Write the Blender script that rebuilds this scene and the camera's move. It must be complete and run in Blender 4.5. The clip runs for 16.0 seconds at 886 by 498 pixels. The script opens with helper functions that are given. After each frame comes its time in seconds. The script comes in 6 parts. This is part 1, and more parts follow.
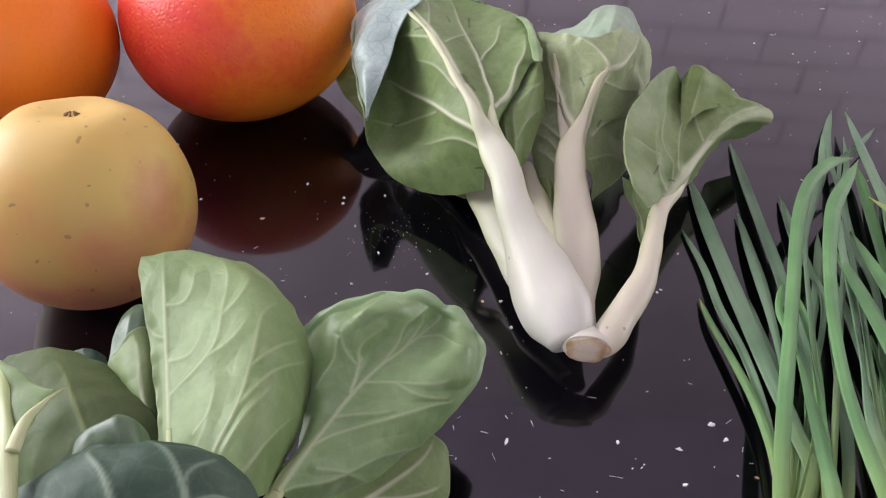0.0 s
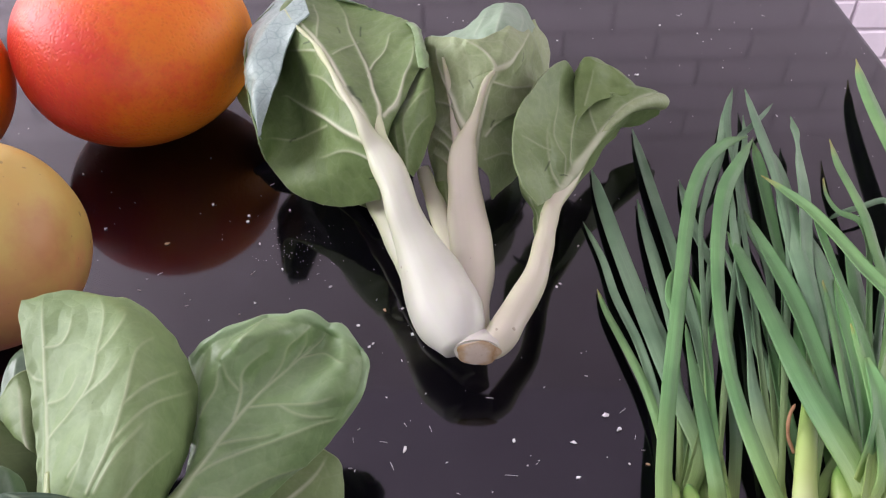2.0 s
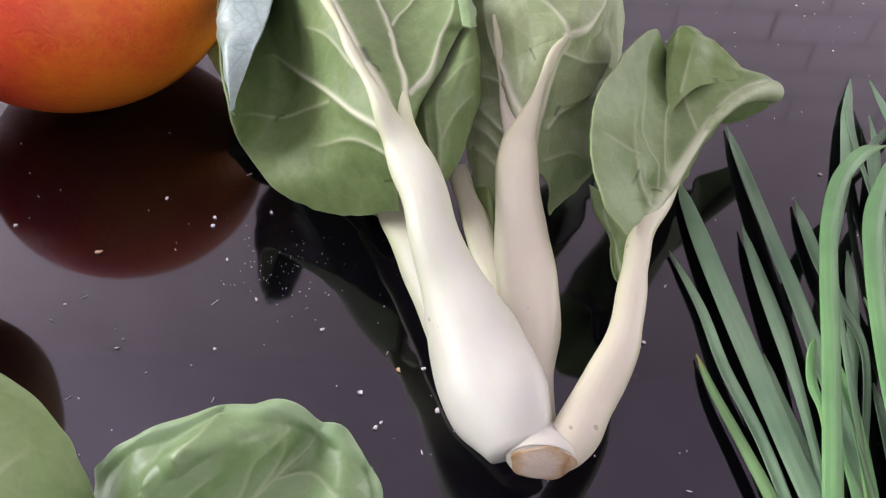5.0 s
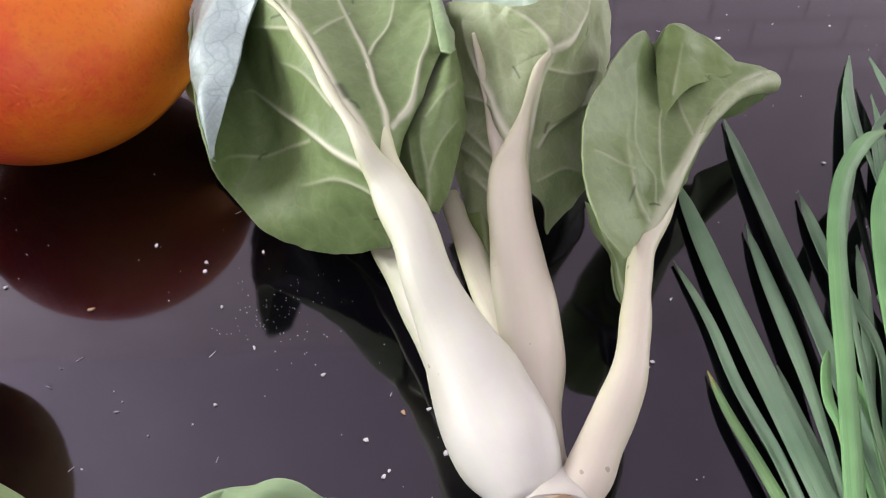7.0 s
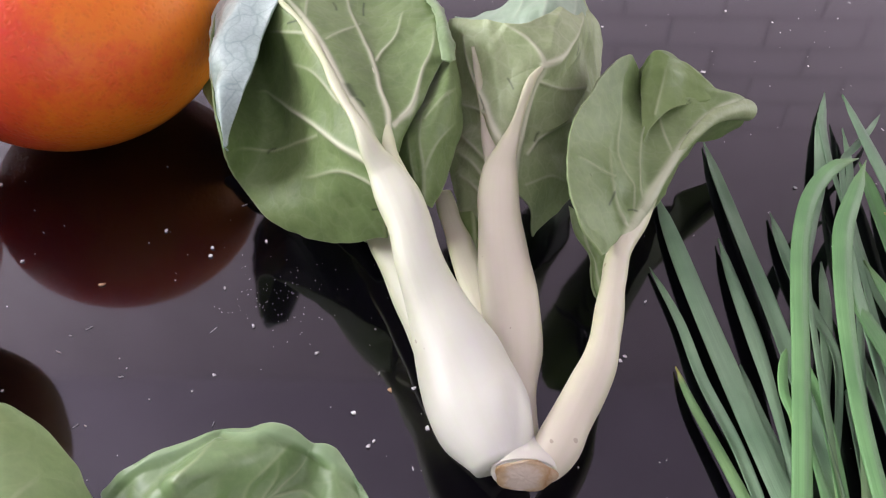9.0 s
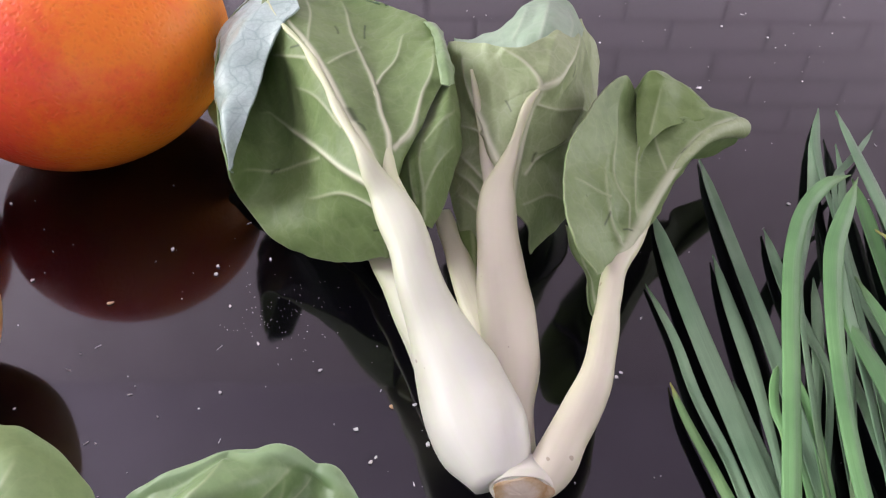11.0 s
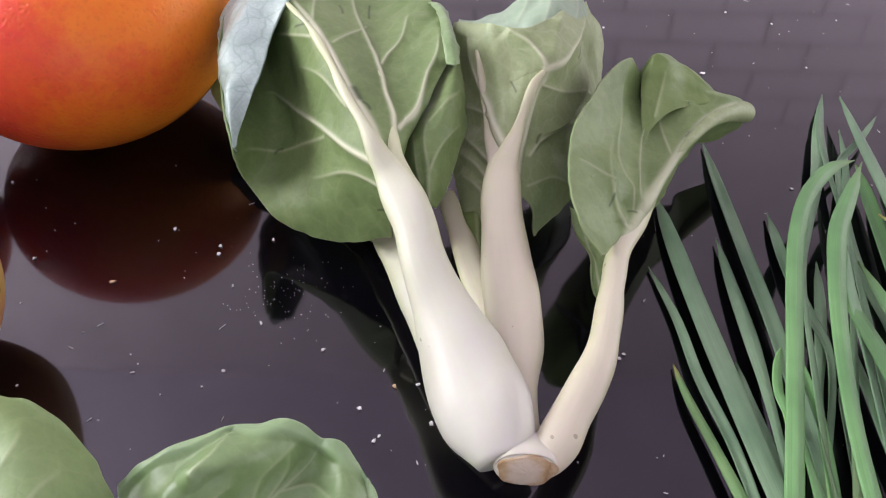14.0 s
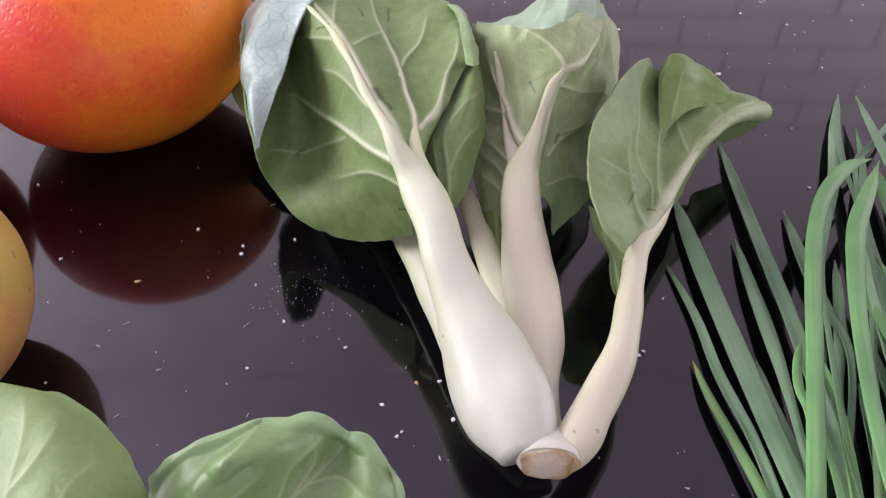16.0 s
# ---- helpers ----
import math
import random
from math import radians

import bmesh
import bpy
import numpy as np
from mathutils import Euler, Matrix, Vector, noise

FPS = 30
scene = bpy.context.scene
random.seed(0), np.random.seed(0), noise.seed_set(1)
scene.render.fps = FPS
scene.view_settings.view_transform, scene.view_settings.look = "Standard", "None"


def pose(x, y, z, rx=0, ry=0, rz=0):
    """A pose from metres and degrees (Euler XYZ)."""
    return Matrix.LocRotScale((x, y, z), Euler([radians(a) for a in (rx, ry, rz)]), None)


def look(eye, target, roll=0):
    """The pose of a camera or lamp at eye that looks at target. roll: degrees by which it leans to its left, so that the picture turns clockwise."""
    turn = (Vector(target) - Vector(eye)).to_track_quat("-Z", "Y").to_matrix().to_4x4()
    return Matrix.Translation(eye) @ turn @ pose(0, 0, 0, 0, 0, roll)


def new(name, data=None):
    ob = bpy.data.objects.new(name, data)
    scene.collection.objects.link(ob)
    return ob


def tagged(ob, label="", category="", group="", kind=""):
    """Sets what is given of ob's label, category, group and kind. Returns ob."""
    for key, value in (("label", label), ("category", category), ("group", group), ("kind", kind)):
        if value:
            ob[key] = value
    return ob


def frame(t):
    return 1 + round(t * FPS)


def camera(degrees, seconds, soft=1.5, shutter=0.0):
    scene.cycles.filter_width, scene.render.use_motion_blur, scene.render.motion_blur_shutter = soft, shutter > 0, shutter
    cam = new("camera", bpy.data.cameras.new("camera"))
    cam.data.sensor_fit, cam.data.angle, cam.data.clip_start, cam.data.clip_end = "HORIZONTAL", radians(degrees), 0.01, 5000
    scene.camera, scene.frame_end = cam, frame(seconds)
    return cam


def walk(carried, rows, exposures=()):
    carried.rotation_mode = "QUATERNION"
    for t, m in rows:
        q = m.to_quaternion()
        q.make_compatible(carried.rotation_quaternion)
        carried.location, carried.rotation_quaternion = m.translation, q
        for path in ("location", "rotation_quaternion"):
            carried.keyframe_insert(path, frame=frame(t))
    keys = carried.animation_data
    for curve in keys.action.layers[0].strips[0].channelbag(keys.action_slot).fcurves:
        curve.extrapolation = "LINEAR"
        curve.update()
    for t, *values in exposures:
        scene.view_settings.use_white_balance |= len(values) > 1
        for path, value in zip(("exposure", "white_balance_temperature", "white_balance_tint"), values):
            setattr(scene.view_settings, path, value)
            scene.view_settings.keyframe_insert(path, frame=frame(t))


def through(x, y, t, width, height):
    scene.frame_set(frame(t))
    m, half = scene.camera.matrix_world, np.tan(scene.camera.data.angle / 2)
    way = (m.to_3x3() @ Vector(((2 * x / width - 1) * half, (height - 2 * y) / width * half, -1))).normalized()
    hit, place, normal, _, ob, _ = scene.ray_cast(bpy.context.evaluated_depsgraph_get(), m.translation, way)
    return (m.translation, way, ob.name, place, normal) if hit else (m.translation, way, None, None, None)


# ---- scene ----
cam = camera(57.249, 16.0, 1.2)
METRES, EYE, TILT, LEAN, TURN = 0.33, 0.30, -47.0, 0.0, 0.0
PATH = [
    (0, (0.10861, 0.08316, 0.22944), (0.04341, 1.56182, -1.11566), 2.292),
    (0.5, (0.12467, 0.08055, 0.24008), (0.10500, 1.57079, -1.09364), 2.184),
    (1, (0.13411, 0.08235, 0.23848), (0.11959, 1.56780, -1.10064), 0.872),
    (1.5, (0.13763, 0.08759, 0.23698), (0.11751, 1.55042, -1.12674), -0.495),
    (2, (0.14154, 0.08754, 0.23924), (0.12334, 1.54352, -1.13182), -1.083),
    (2.5, (0.13969, 0.09015, 0.23168), (0.13958, 1.54503, -1.14066), 0.190),
    (3, (0.14288, 0.09362, 0.22526), (0.15234, 1.54068, -1.15529), 1.074),
    (3.5, (0.13256, 0.09508, 0.21978), (0.13096, 1.52290, -1.18071), 1.712),
    (4, (0.13129, 0.10787, 0.21095), (0.12107, 1.53068, -1.19458), 2.441),
    (4.5, (0.12604, 0.14086, 0.18844), (0.12825, 1.56818, -1.21255), 3.376),
    (4.7, (0.12376, 0.15889, 0.18742), (0.13669, 1.57731, -1.22251), 3.534),
    (6.8, (0.13009, 0.19181, 0.18982), (0.12251, 1.53702, -1.29017), -2.271),
    (7, (0.12866, 0.18835, 0.19502), (0.12027, 1.53809, -1.28082), -2.365),
    (7.5, (0.13490, 0.19002, 0.19702), (0.13558, 1.56285, -1.25740), -1.629),
    (8, (0.12744, 0.17653, 0.19739), (0.13135, 1.57164, -1.23567), 0.100),
    (8.5, (0.12885, 0.16625, 0.19665), (0.13429, 1.58620, -1.21180), 0.980),
    (11, (0.13057, 0.16521, 0.20602), (0.12807, 1.59048, -1.19705), 0.522),
    (11.5, (0.12909, 0.16851, 0.19790), (0.13567, 1.58010, -1.21892), 0.911),
    (12, (0.12768, 0.16725, 0.19842), (0.13119, 1.57350, -1.22371), 1.064),
    (12.5, (0.12854, 0.16533, 0.20246), (0.13525, 1.57095, -1.22028), 1.266),
    (13, (0.13047, 0.16180, 0.20710), (0.14698, 1.56731, -1.21567), 1.492),
    (13.5, (0.12563, 0.15931, 0.20691), (0.14180, 1.56980, -1.21092), 1.572),
    (14, (0.12835, 0.16301, 0.20322), (0.13402, 1.57348, -1.21471), 1.198),
    (14.5, (0.12821, 0.16044, 0.20610), (0.11613, 1.57449, -1.20823), 0.572),
    (15, (0.12711, 0.15786, 0.20987), (0.10634, 1.58225, -1.19394), 0.203),
    (15.5, (0.12857, 0.15870, 0.20904), (0.10843, 1.58562, -1.19220), 0.178),
    (16, (0.12549, 0.15929, 0.20364), (0.10310, 1.57947, -1.20440), 0.188),
]
walk(cam, [(t, look(eye, target, roll)) for t, eye, target, roll in PATH], [(0.0, -0.28), (1.0, -0.28), (3.5, -0.18), (4.5, -0.07), (7.0, -0.03), (8.5, -0.10), (12.5, -0.09), (16.0, -0.13)])

# ---- world and light ----
world = bpy.data.worlds.new("sky")
scene.world = world
world.use_nodes = True
wn = world.node_tree
sky = wn.nodes.new("ShaderNodeTexSky")
sky.sky_type = "NISHITA"
sky.sun_disc = False
sky.sun_elevation = radians(38)
sky.sun_rotation = radians(120)
wn.nodes["Background"].inputs[1].default_value = 0.12
wn.links.new(sky.outputs[0], wn.nodes["Background"].inputs[0])


def area_lamp(name, m, sx, sy, watts, colour):
    lamp = bpy.data.lights.new(name, "AREA")
    lamp.shape, lamp.size, lamp.size_y, lamp.energy, lamp.color = "RECTANGLE", sx, sy, watts, colour
    ob = new(name, lamp)
    ob.matrix_world = m
    return ob


# daylight through the west window; the rear and side lamps are added fill
area_lamp("window_daylight", look((-1.93, 0.80, 0.95), (0.0, 0.62, 0.80)), 1.5, 1.4, 99, (0.975, 0.945, 1.0))
area_lamp("rear_fill", look((0.6, -2.33, 1.0), (0.6, 0.3, 0.95)), 1.5, 1.2, 12, (1.0, 0.95, 0.97))
area_lamp("side_fill", look((2.33, 1.12, 0.35), (0.6, 1.30, 0.30)), 0.9, 1.4, 26, (1.0, 0.945, 0.99))


# ---- materials ----
class Mat:
    """A node material with a Principled shader and short ways to add nodes."""

    def __init__(self, name, rough=0.5, spec=0.5, metal=0.0):
        self.m = bpy.data.materials.new(name)
        self.m.use_nodes = True
        self.t = self.m.node_tree
        self.b = self.t.nodes["Principled BSDF"]
        self.b.inputs["Roughness"].default_value = rough
        self.b.inputs["Specular IOR Level"].default_value = spec
        self.b.inputs["Metallic"].default_value = metal

    def n(self, kind, **kw):
        node = self.t.nodes.new(kind)
        for k, v in kw.items():
            if k in node.inputs:
                node.inputs[k].default_value = v
        return node

    def l(self, a, b):
        self.t.links.new(a, b)

    def coords(self, which="Object"):
        return self.n("ShaderNodeTexCoord").outputs[which]

    def noise(self, scale, detail=4.0, rough=0.55, vec=None, dist=0.0):
        n = self.n("ShaderNodeTexNoise", Scale=scale, Detail=detail, Roughness=rough, Distortion=dist)
        self.l(vec or self.coords(), n.inputs["Vector"])
        return n.outputs["Fac"]

    def ramp(self, fac, stops):
        r = self.n("ShaderNodeValToRGB")
        e = r.color_ramp.elements
        while len(e) < len(stops):
            e.new(0.5)
        for el, (p, c) in zip(e, stops):
            el.position, el.color = p, (*c, 1) if len(c) == 3 else c
        self.l(fac, r.inputs[0])
        return r.outputs[0]

    def grey(self, fac, a, b):
        r = self.n("ShaderNodeMapRange")
        r.inputs["From Min"].default_value, r.inputs["From Max"].default_value = a, b
        self.l(fac, r.inputs["Value"])
        return r.outputs[0]

    def mix(self, fac, a, b, mode="MIX"):
        x = self.n("ShaderNodeMix")
        x.data_type, x.blend_type = "RGBA", mode
        if isinstance(fac, (int, float)):
            x.inputs[0].default_value = fac
        else:
            self.l(fac, x.inputs[0])
        for v, s in ((a, 6), (b, 7)):
            if isinstance(v, tuple):
                x.inputs[s].default_value = (*v, 1)
            else:
                self.l(v, x.inputs[s])
        return x.outputs[2]

    def math(self, op, a, b):
        x = self.n("ShaderNodeMath")
        x.operation = op
        for v, s in ((a, 0), (b, 1)):
            if isinstance(v, (int, float)):
                x.inputs[s].default_value = v
            else:
                self.l(v, x.inputs[s])
        return x.outputs[0]

    def attr(self, name):
        a = self.n("ShaderNodeAttribute")
        a.attribute_name = name
        return a.outputs["Fac"]

    def edges(self, scale, vec=None):
        v = self.n("ShaderNodeTexVoronoi", Scale=scale)
        v.feature = "DISTANCE_TO_EDGE"
        self.l(vec or self.coords(), v.inputs["Vector"])
        return v.outputs["Distance"]

    def warped(self, scale, amount):
        c = self.coords()
        n = self.n("ShaderNodeTexNoise", Scale=scale, Detail=2.0)
        self.l(c, n.inputs["Vector"])
        x = self.n("ShaderNodeVectorMath")
        x.operation = "MULTIPLY_ADD"
        self.l(n.outputs["Color"], x.inputs[0])
        x.inputs[1].default_value = (amount,) * 3
        self.l(c, x.inputs[2])
        return x.outputs[0]

    def colour(self, c):
        if isinstance(c, tuple):
            self.b.inputs["Base Color"].default_value = (*c, 1)
        else:
            self.l(c, self.b.inputs["Base Color"])

    def bump(self, height, strength, distance):
        b = self.n("ShaderNodeBump", Strength=strength, Distance=distance)
        self.l(height, b.inputs["Height"])
        self.l(b.outputs[0], self.b.inputs["Normal"])

    def translucent(self, share, colour):
        out = self.t.nodes["Material Output"]
        tr = self.n("ShaderNodeBsdfTranslucent")
        if isinstance(colour, tuple):
            tr.inputs[0].default_value = (*colour, 1)
        else:
            self.l(colour, tr.inputs[0])
        x = self.n("ShaderNodeMixShader")
        x.inputs[0].default_value = share
        self.l(self.b.outputs[0], x.inputs[1])
        self.l(tr.outputs[0], x.inputs[2])
        self.l(x.outputs[0], out.inputs[0])


def leaf_material(name, dark, light, vein, rough, spec, web, through=0.16, sheen=0.0):
    """Leaf skin: soft blotches, pale veins from the mesh, a faint web of small veins, a few nicks, fine dimples."""
    k = Mat(name, rough, spec)
    blotch = k.grey(k.noise(30, 6, 0.62), 0.30, 0.70)
    fine = k.noise(700, 4, 0.6)
    base = k.mix(blotch, dark, light)
    cells = k.grey(k.noise(190, 3, 0.6), 0.3, 0.7)
    base = k.mix(0.22, base, k.mix(cells, tuple(c * 0.72 for c in dark), tuple(min(1, c * 1.12) for c in light)))
    small = k.edges(120, k.warped(70, 0.016))
    tiny = k.edges(520, k.warped(240, 0.003))
    base = k.mix(k.math("MULTIPLY", k.grey(small, 0.07, 0.0), web), base, vein)
    base = k.mix(k.math("MULTIPLY", k.grey(tiny, 0.16, 0.0), web * 0.5), base, vein)
    # Minty rim; its lightness mostly stands in for light on the upturned edge.
    base = k.mix(k.math("MULTIPLY", k.attr("lip"), 0.6), base, (0.30, 0.47, 0.23))
    base = k.mix(k.attr("vein"), base, vein)
    nick = k.grey(k.noise(95, 3, 0.6, k.coords(), 1.5), 0.735, 0.755)
    base = k.mix(k.math("MULTIPLY", nick, 0.5), base, tuple(c * 0.3 for c in dark))
    base = k.mix(k.math("MULTIPLY", k.attr("scar"), 0.8), base, tuple(c * 0.28 for c in dark))
    k.colour(base)
    relief = k.math("ADD", k.math("MULTIPLY", k.grey(small, 0.0, 0.45), 0.55), k.math("ADD", k.math("MULTIPLY", fine, 0.18), k.math("MULTIPLY", k.noise(150, 3), 0.8)))
    k.bump(relief, 0.38, 0.0007)
    k.b.inputs["Sheen Weight"].default_value = sheen
    k.b.inputs["Sheen Roughness"].default_value = 0.45
    k.translucent(through, base)
    return k.m


LEAF_BACK = leaf_material("leaf_underside", (0.148, 0.230, 0.076), (0.230, 0.328, 0.122), (0.62, 0.66, 0.45), 0.46, 0.34, 0.05)
LEAF_NET = leaf_material("leaf_netted_underside", (0.265, 0.345, 0.155), (0.365, 0.450, 0.225), (0.64, 0.68, 0.46), 0.46, 0.36, 0.13)
LEAF_PALE = leaf_material("leaf_pale_underside", (0.182, 0.288, 0.100), (0.250, 0.360, 0.142), (0.53, 0.60, 0.36), 0.48, 0.40, 0.05)
LEAF_CUP = leaf_material("leaf_cupped_underside", (0.148, 0.268, 0.080), (0.240, 0.375, 0.145), (0.48, 0.57, 0.32), 0.40, 0.7, 0.06, 0.18, 0.22)
LEAF_TOP = leaf_material("leaf_upper_side", (0.075, 0.145, 0.066), (0.11, 0.19, 0.092), (0.25, 0.36, 0.2), 0.36, 0.65, 0.10)
# Pale blue base colour stands in for window light glossing the folded margin.
LEAF_SHEEN = leaf_material("leaf_sheen_upper_side", (0.35, 0.475, 0.405), (0.47, 0.60, 0.53), (0.20, 0.31, 0.26), 0.42, 0.6, 0.50, 0.06, 0.0)
LEAF_MINT = leaf_material("leaf_bloom_upper_side", (0.22, 0.34, 0.20), (0.34, 0.47, 0.31), (0.5, 0.57, 0.42), 0.40, 0.5, 0.12)
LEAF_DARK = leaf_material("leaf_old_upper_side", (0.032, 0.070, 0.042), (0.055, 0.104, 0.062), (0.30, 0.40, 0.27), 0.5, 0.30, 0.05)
LEAF_OLIVE = leaf_material("leaf_olive_side", (0.075, 0.115, 0.040), (0.110, 0.160, 0.058), (0.28, 0.34, 0.14), 0.55, 0.25, 0.05)
# Yellower green stands in for light shining through the lobe from behind.
LEAF_BACKLIT = leaf_material("leaf_backlit_lobe", (0.145, 0.235, 0.058), (0.210, 0.310, 0.098), (0.45, 0.53, 0.28), 0.45, 0.4, 0.05)
LEAF_YOUNG = leaf_material("leaf_young", (0.15, 0.245, 0.055), (0.21, 0.31, 0.085), (0.5, 0.56, 0.30), 0.5, 0.45, 0.05)


def stalk_material(name, low, high, edge):
    """Crisp white stalk, green towards the blade and along its margins, with fine lengthwise strings and a few specks."""
    k = Mat(name, 0.42, 0.4)
    along = k.attr("along")
    strip = k.n("ShaderNodeTexNoise", Scale=1.0, Detail=3.0)
    mp = k.n("ShaderNodeCombineXYZ")
    k.l(k.math("MULTIPLY", k.attr("around"), 17.0), mp.inputs[0])
    k.l(k.math("MULTIPLY", along, 1.6), mp.inputs[1])
    k.l(mp.outputs[0], strip.inputs["Vector"])
    soft = k.math("ADD", along, k.math("MULTIPLY", k.math("SUBTRACT", k.noise(60, 3), 0.5), 0.25))
    base = k.ramp(soft, [(0.0, low), (0.45, tuple(0.75 * a + 0.25 * b for a, b in zip(low, high))), (0.95, high)])
    margin = k.math("MULTIPLY", k.grey(k.math("ADD", k.attr("margin"), k.math("MULTIPLY", k.noise(90, 3), 0.3)), 0.62, 1.2), k.grey(along, 0.05, 0.6))
    base = k.mix(k.math("MULTIPLY", margin, 0.5), base, edge)
    base = k.mix(k.math("MULTIPLY", k.grey(strip.outputs["Fac"], 0.48, 0.66), 0.07), base, edge)
    stain = k.grey(k.noise(45, 4, 0.6), 0.55, 0.75)
    base = k.mix(k.math("MULTIPLY", stain, 0.18), base, (0.50, 0.46, 0.30))
    speck = k.grey(k.noise(260, 1, 0.4), 0.775, 0.79)
    base = k.mix(k.math("MULTIPLY", speck, 0.6), base, (0.25, 0.2, 0.12))
    k.colour(base)
    k.bump(k.math("ADD", strip.outputs["Fac"], k.math("MULTIPLY", k.noise(55, 3), 0.6)), 0.14, 0.0006)
    k.b.inputs["Subsurface Weight"].default_value = 0.30
    k.b.inputs["Subsurface Radius"].default_value = (0.003, 0.004, 0.002)
    return k.m


STALK = stalk_material("white_stalk", (0.590, 0.608, 0.510), (0.550, 0.605, 0.345), (0.47, 0.55, 0.25))
RIB = stalk_material("pale_rib", (0.56, 0.605, 0.37), (0.55, 0.60, 0.36), (0.52, 0.58, 0.34))
RIB_WARM = stalk_material("cream_rib", (0.555, 0.565, 0.36), (0.52, 0.55, 0.33), (0.48, 0.52, 0.30))
STALK_WARM = stalk_material("cream_stalk", (0.590, 0.565, 0.425), (0.550, 0.560, 0.370), (0.45, 0.50, 0.23))
ROOT = stalk_material("white_root_end", (0.565, 0.560, 0.450), (0.58, 0.60, 0.49), (0.58, 0.60, 0.46))
STALK_GREEN = stalk_material("pale_green_stalk", (0.43, 0.47, 0.25), (0.38, 0.45, 0.20), (0.30, 0.40, 0.14))


def cut_material():
    """Dried cut: pale in the middle, browned in an uneven ring near the rim."""
    k = Mat("cut_root_end", 0.6, 0.3)
    d = k.noise(260, 5, 0.65)
    far = k.n("ShaderNodeVectorMath")
    far.operation = "DISTANCE"
    k.l(k.warped(120, 0.005), far.inputs[0])
    far.inputs[1].default_value = (0.1532, 0.2699, 0.0230)
    rim = k.math("ADD", k.grey(far.outputs["Value"], 0.0022, 0.0078), k.math("MULTIPLY", k.math("SUBTRACT", d, 0.5), 1.1))
    k.colour(k.ramp(rim, [(0.15, (0.56, 0.50, 0.38)), (0.5, (0.47, 0.36, 0.21)), (0.8, (0.33, 0.21, 0.09)), (1.0, (0.46, 0.36, 0.22))]))
    k.bump(k.noise(500, 4), 0.4, 0.0006)
    return k.m


CUT = cut_material()


def garlic_material(name, blue, green, tip):
    """Waxy grass-like blade with lengthwise lines; yellow-green foot, waxy grey-green blade, a tip tint."""
    k = Mat(name, 0.45, 0.36)
    along = k.attr("along")
    shade = k.mix(k.grey(k.noise(30, 3), 0.35, 0.65), blue, green)
    base = k.mix(k.grey(along, 0.30, 0.0), shade, (0.36, 0.51, 0.13))
    base = k.mix(k.grey(along, 0.9, 1.0), base, tip)
    lines = k.n("ShaderNodeTexNoise", Scale=1.0, Detail=2.0)
    mp = k.n("ShaderNodeCombineXYZ")
    k.l(k.math("MULTIPLY", k.attr("around"), 30.0), mp.inputs[0])
    k.l(k.math("MULTIPLY", along, 4.0), mp.inputs[1])
    k.l(mp.outputs[0], lines.inputs["Vector"])
    base = k.mix(0.22, base, k.mix(k.grey(lines.outputs["Fac"], 0.35, 0.65), tuple(c * 0.5 for c in blue), base))
    each = k.n("ShaderNodeObjectInfo").outputs["Random"]
    base = k.mix(k.grey(each, 0.0, 1.0), k.mix(0.38, base, (0.035, 0.075, 0.042)), base)
    k.colour(base)
    k.bump(lines.outputs["Fac"], 0.3, 0.0005)
    k.translucent(0.08, base)
    return k.m


GARLIC = [
    garlic_material("garlic_leaf", (0.138, 0.322, 0.108), (0.215, 0.460, 0.160), (0.18, 0.33, 0.10)),
    garlic_material("garlic_leaf_waxy", (0.165, 0.308, 0.158), (0.280, 0.455, 0.250), (0.13, 0.25, 0.11)),
    garlic_material("garlic_leaf_yellow_tip", (0.158, 0.332, 0.114), (0.245, 0.460, 0.158), (0.48, 0.42, 0.10)),
]


def garlic_stem_material():
    k = Mat("garlic_stem", 0.35, 0.5)
    k.colour(k.ramp(k.attr("along"), [(0.0, (0.66, 0.70, 0.45)), (0.35, (0.42, 0.55, 0.17)), (0.8, (0.22, 0.42, 0.09)), (1.0, (0.15, 0.34, 0.09))]))
    k.bump(k.noise(300, 3), 0.2, 0.0004)
    return k.m


GARLIC_STEM = garlic_stem_material()


def dry_material():
    k = Mat("dry_sheath", 0.8, 0.2)
    k.colour(k.mix(k.noise(200, 4), (0.22, 0.1, 0.05), (0.42, 0.26, 0.14)))
    return k.m


DRY = dry_material()


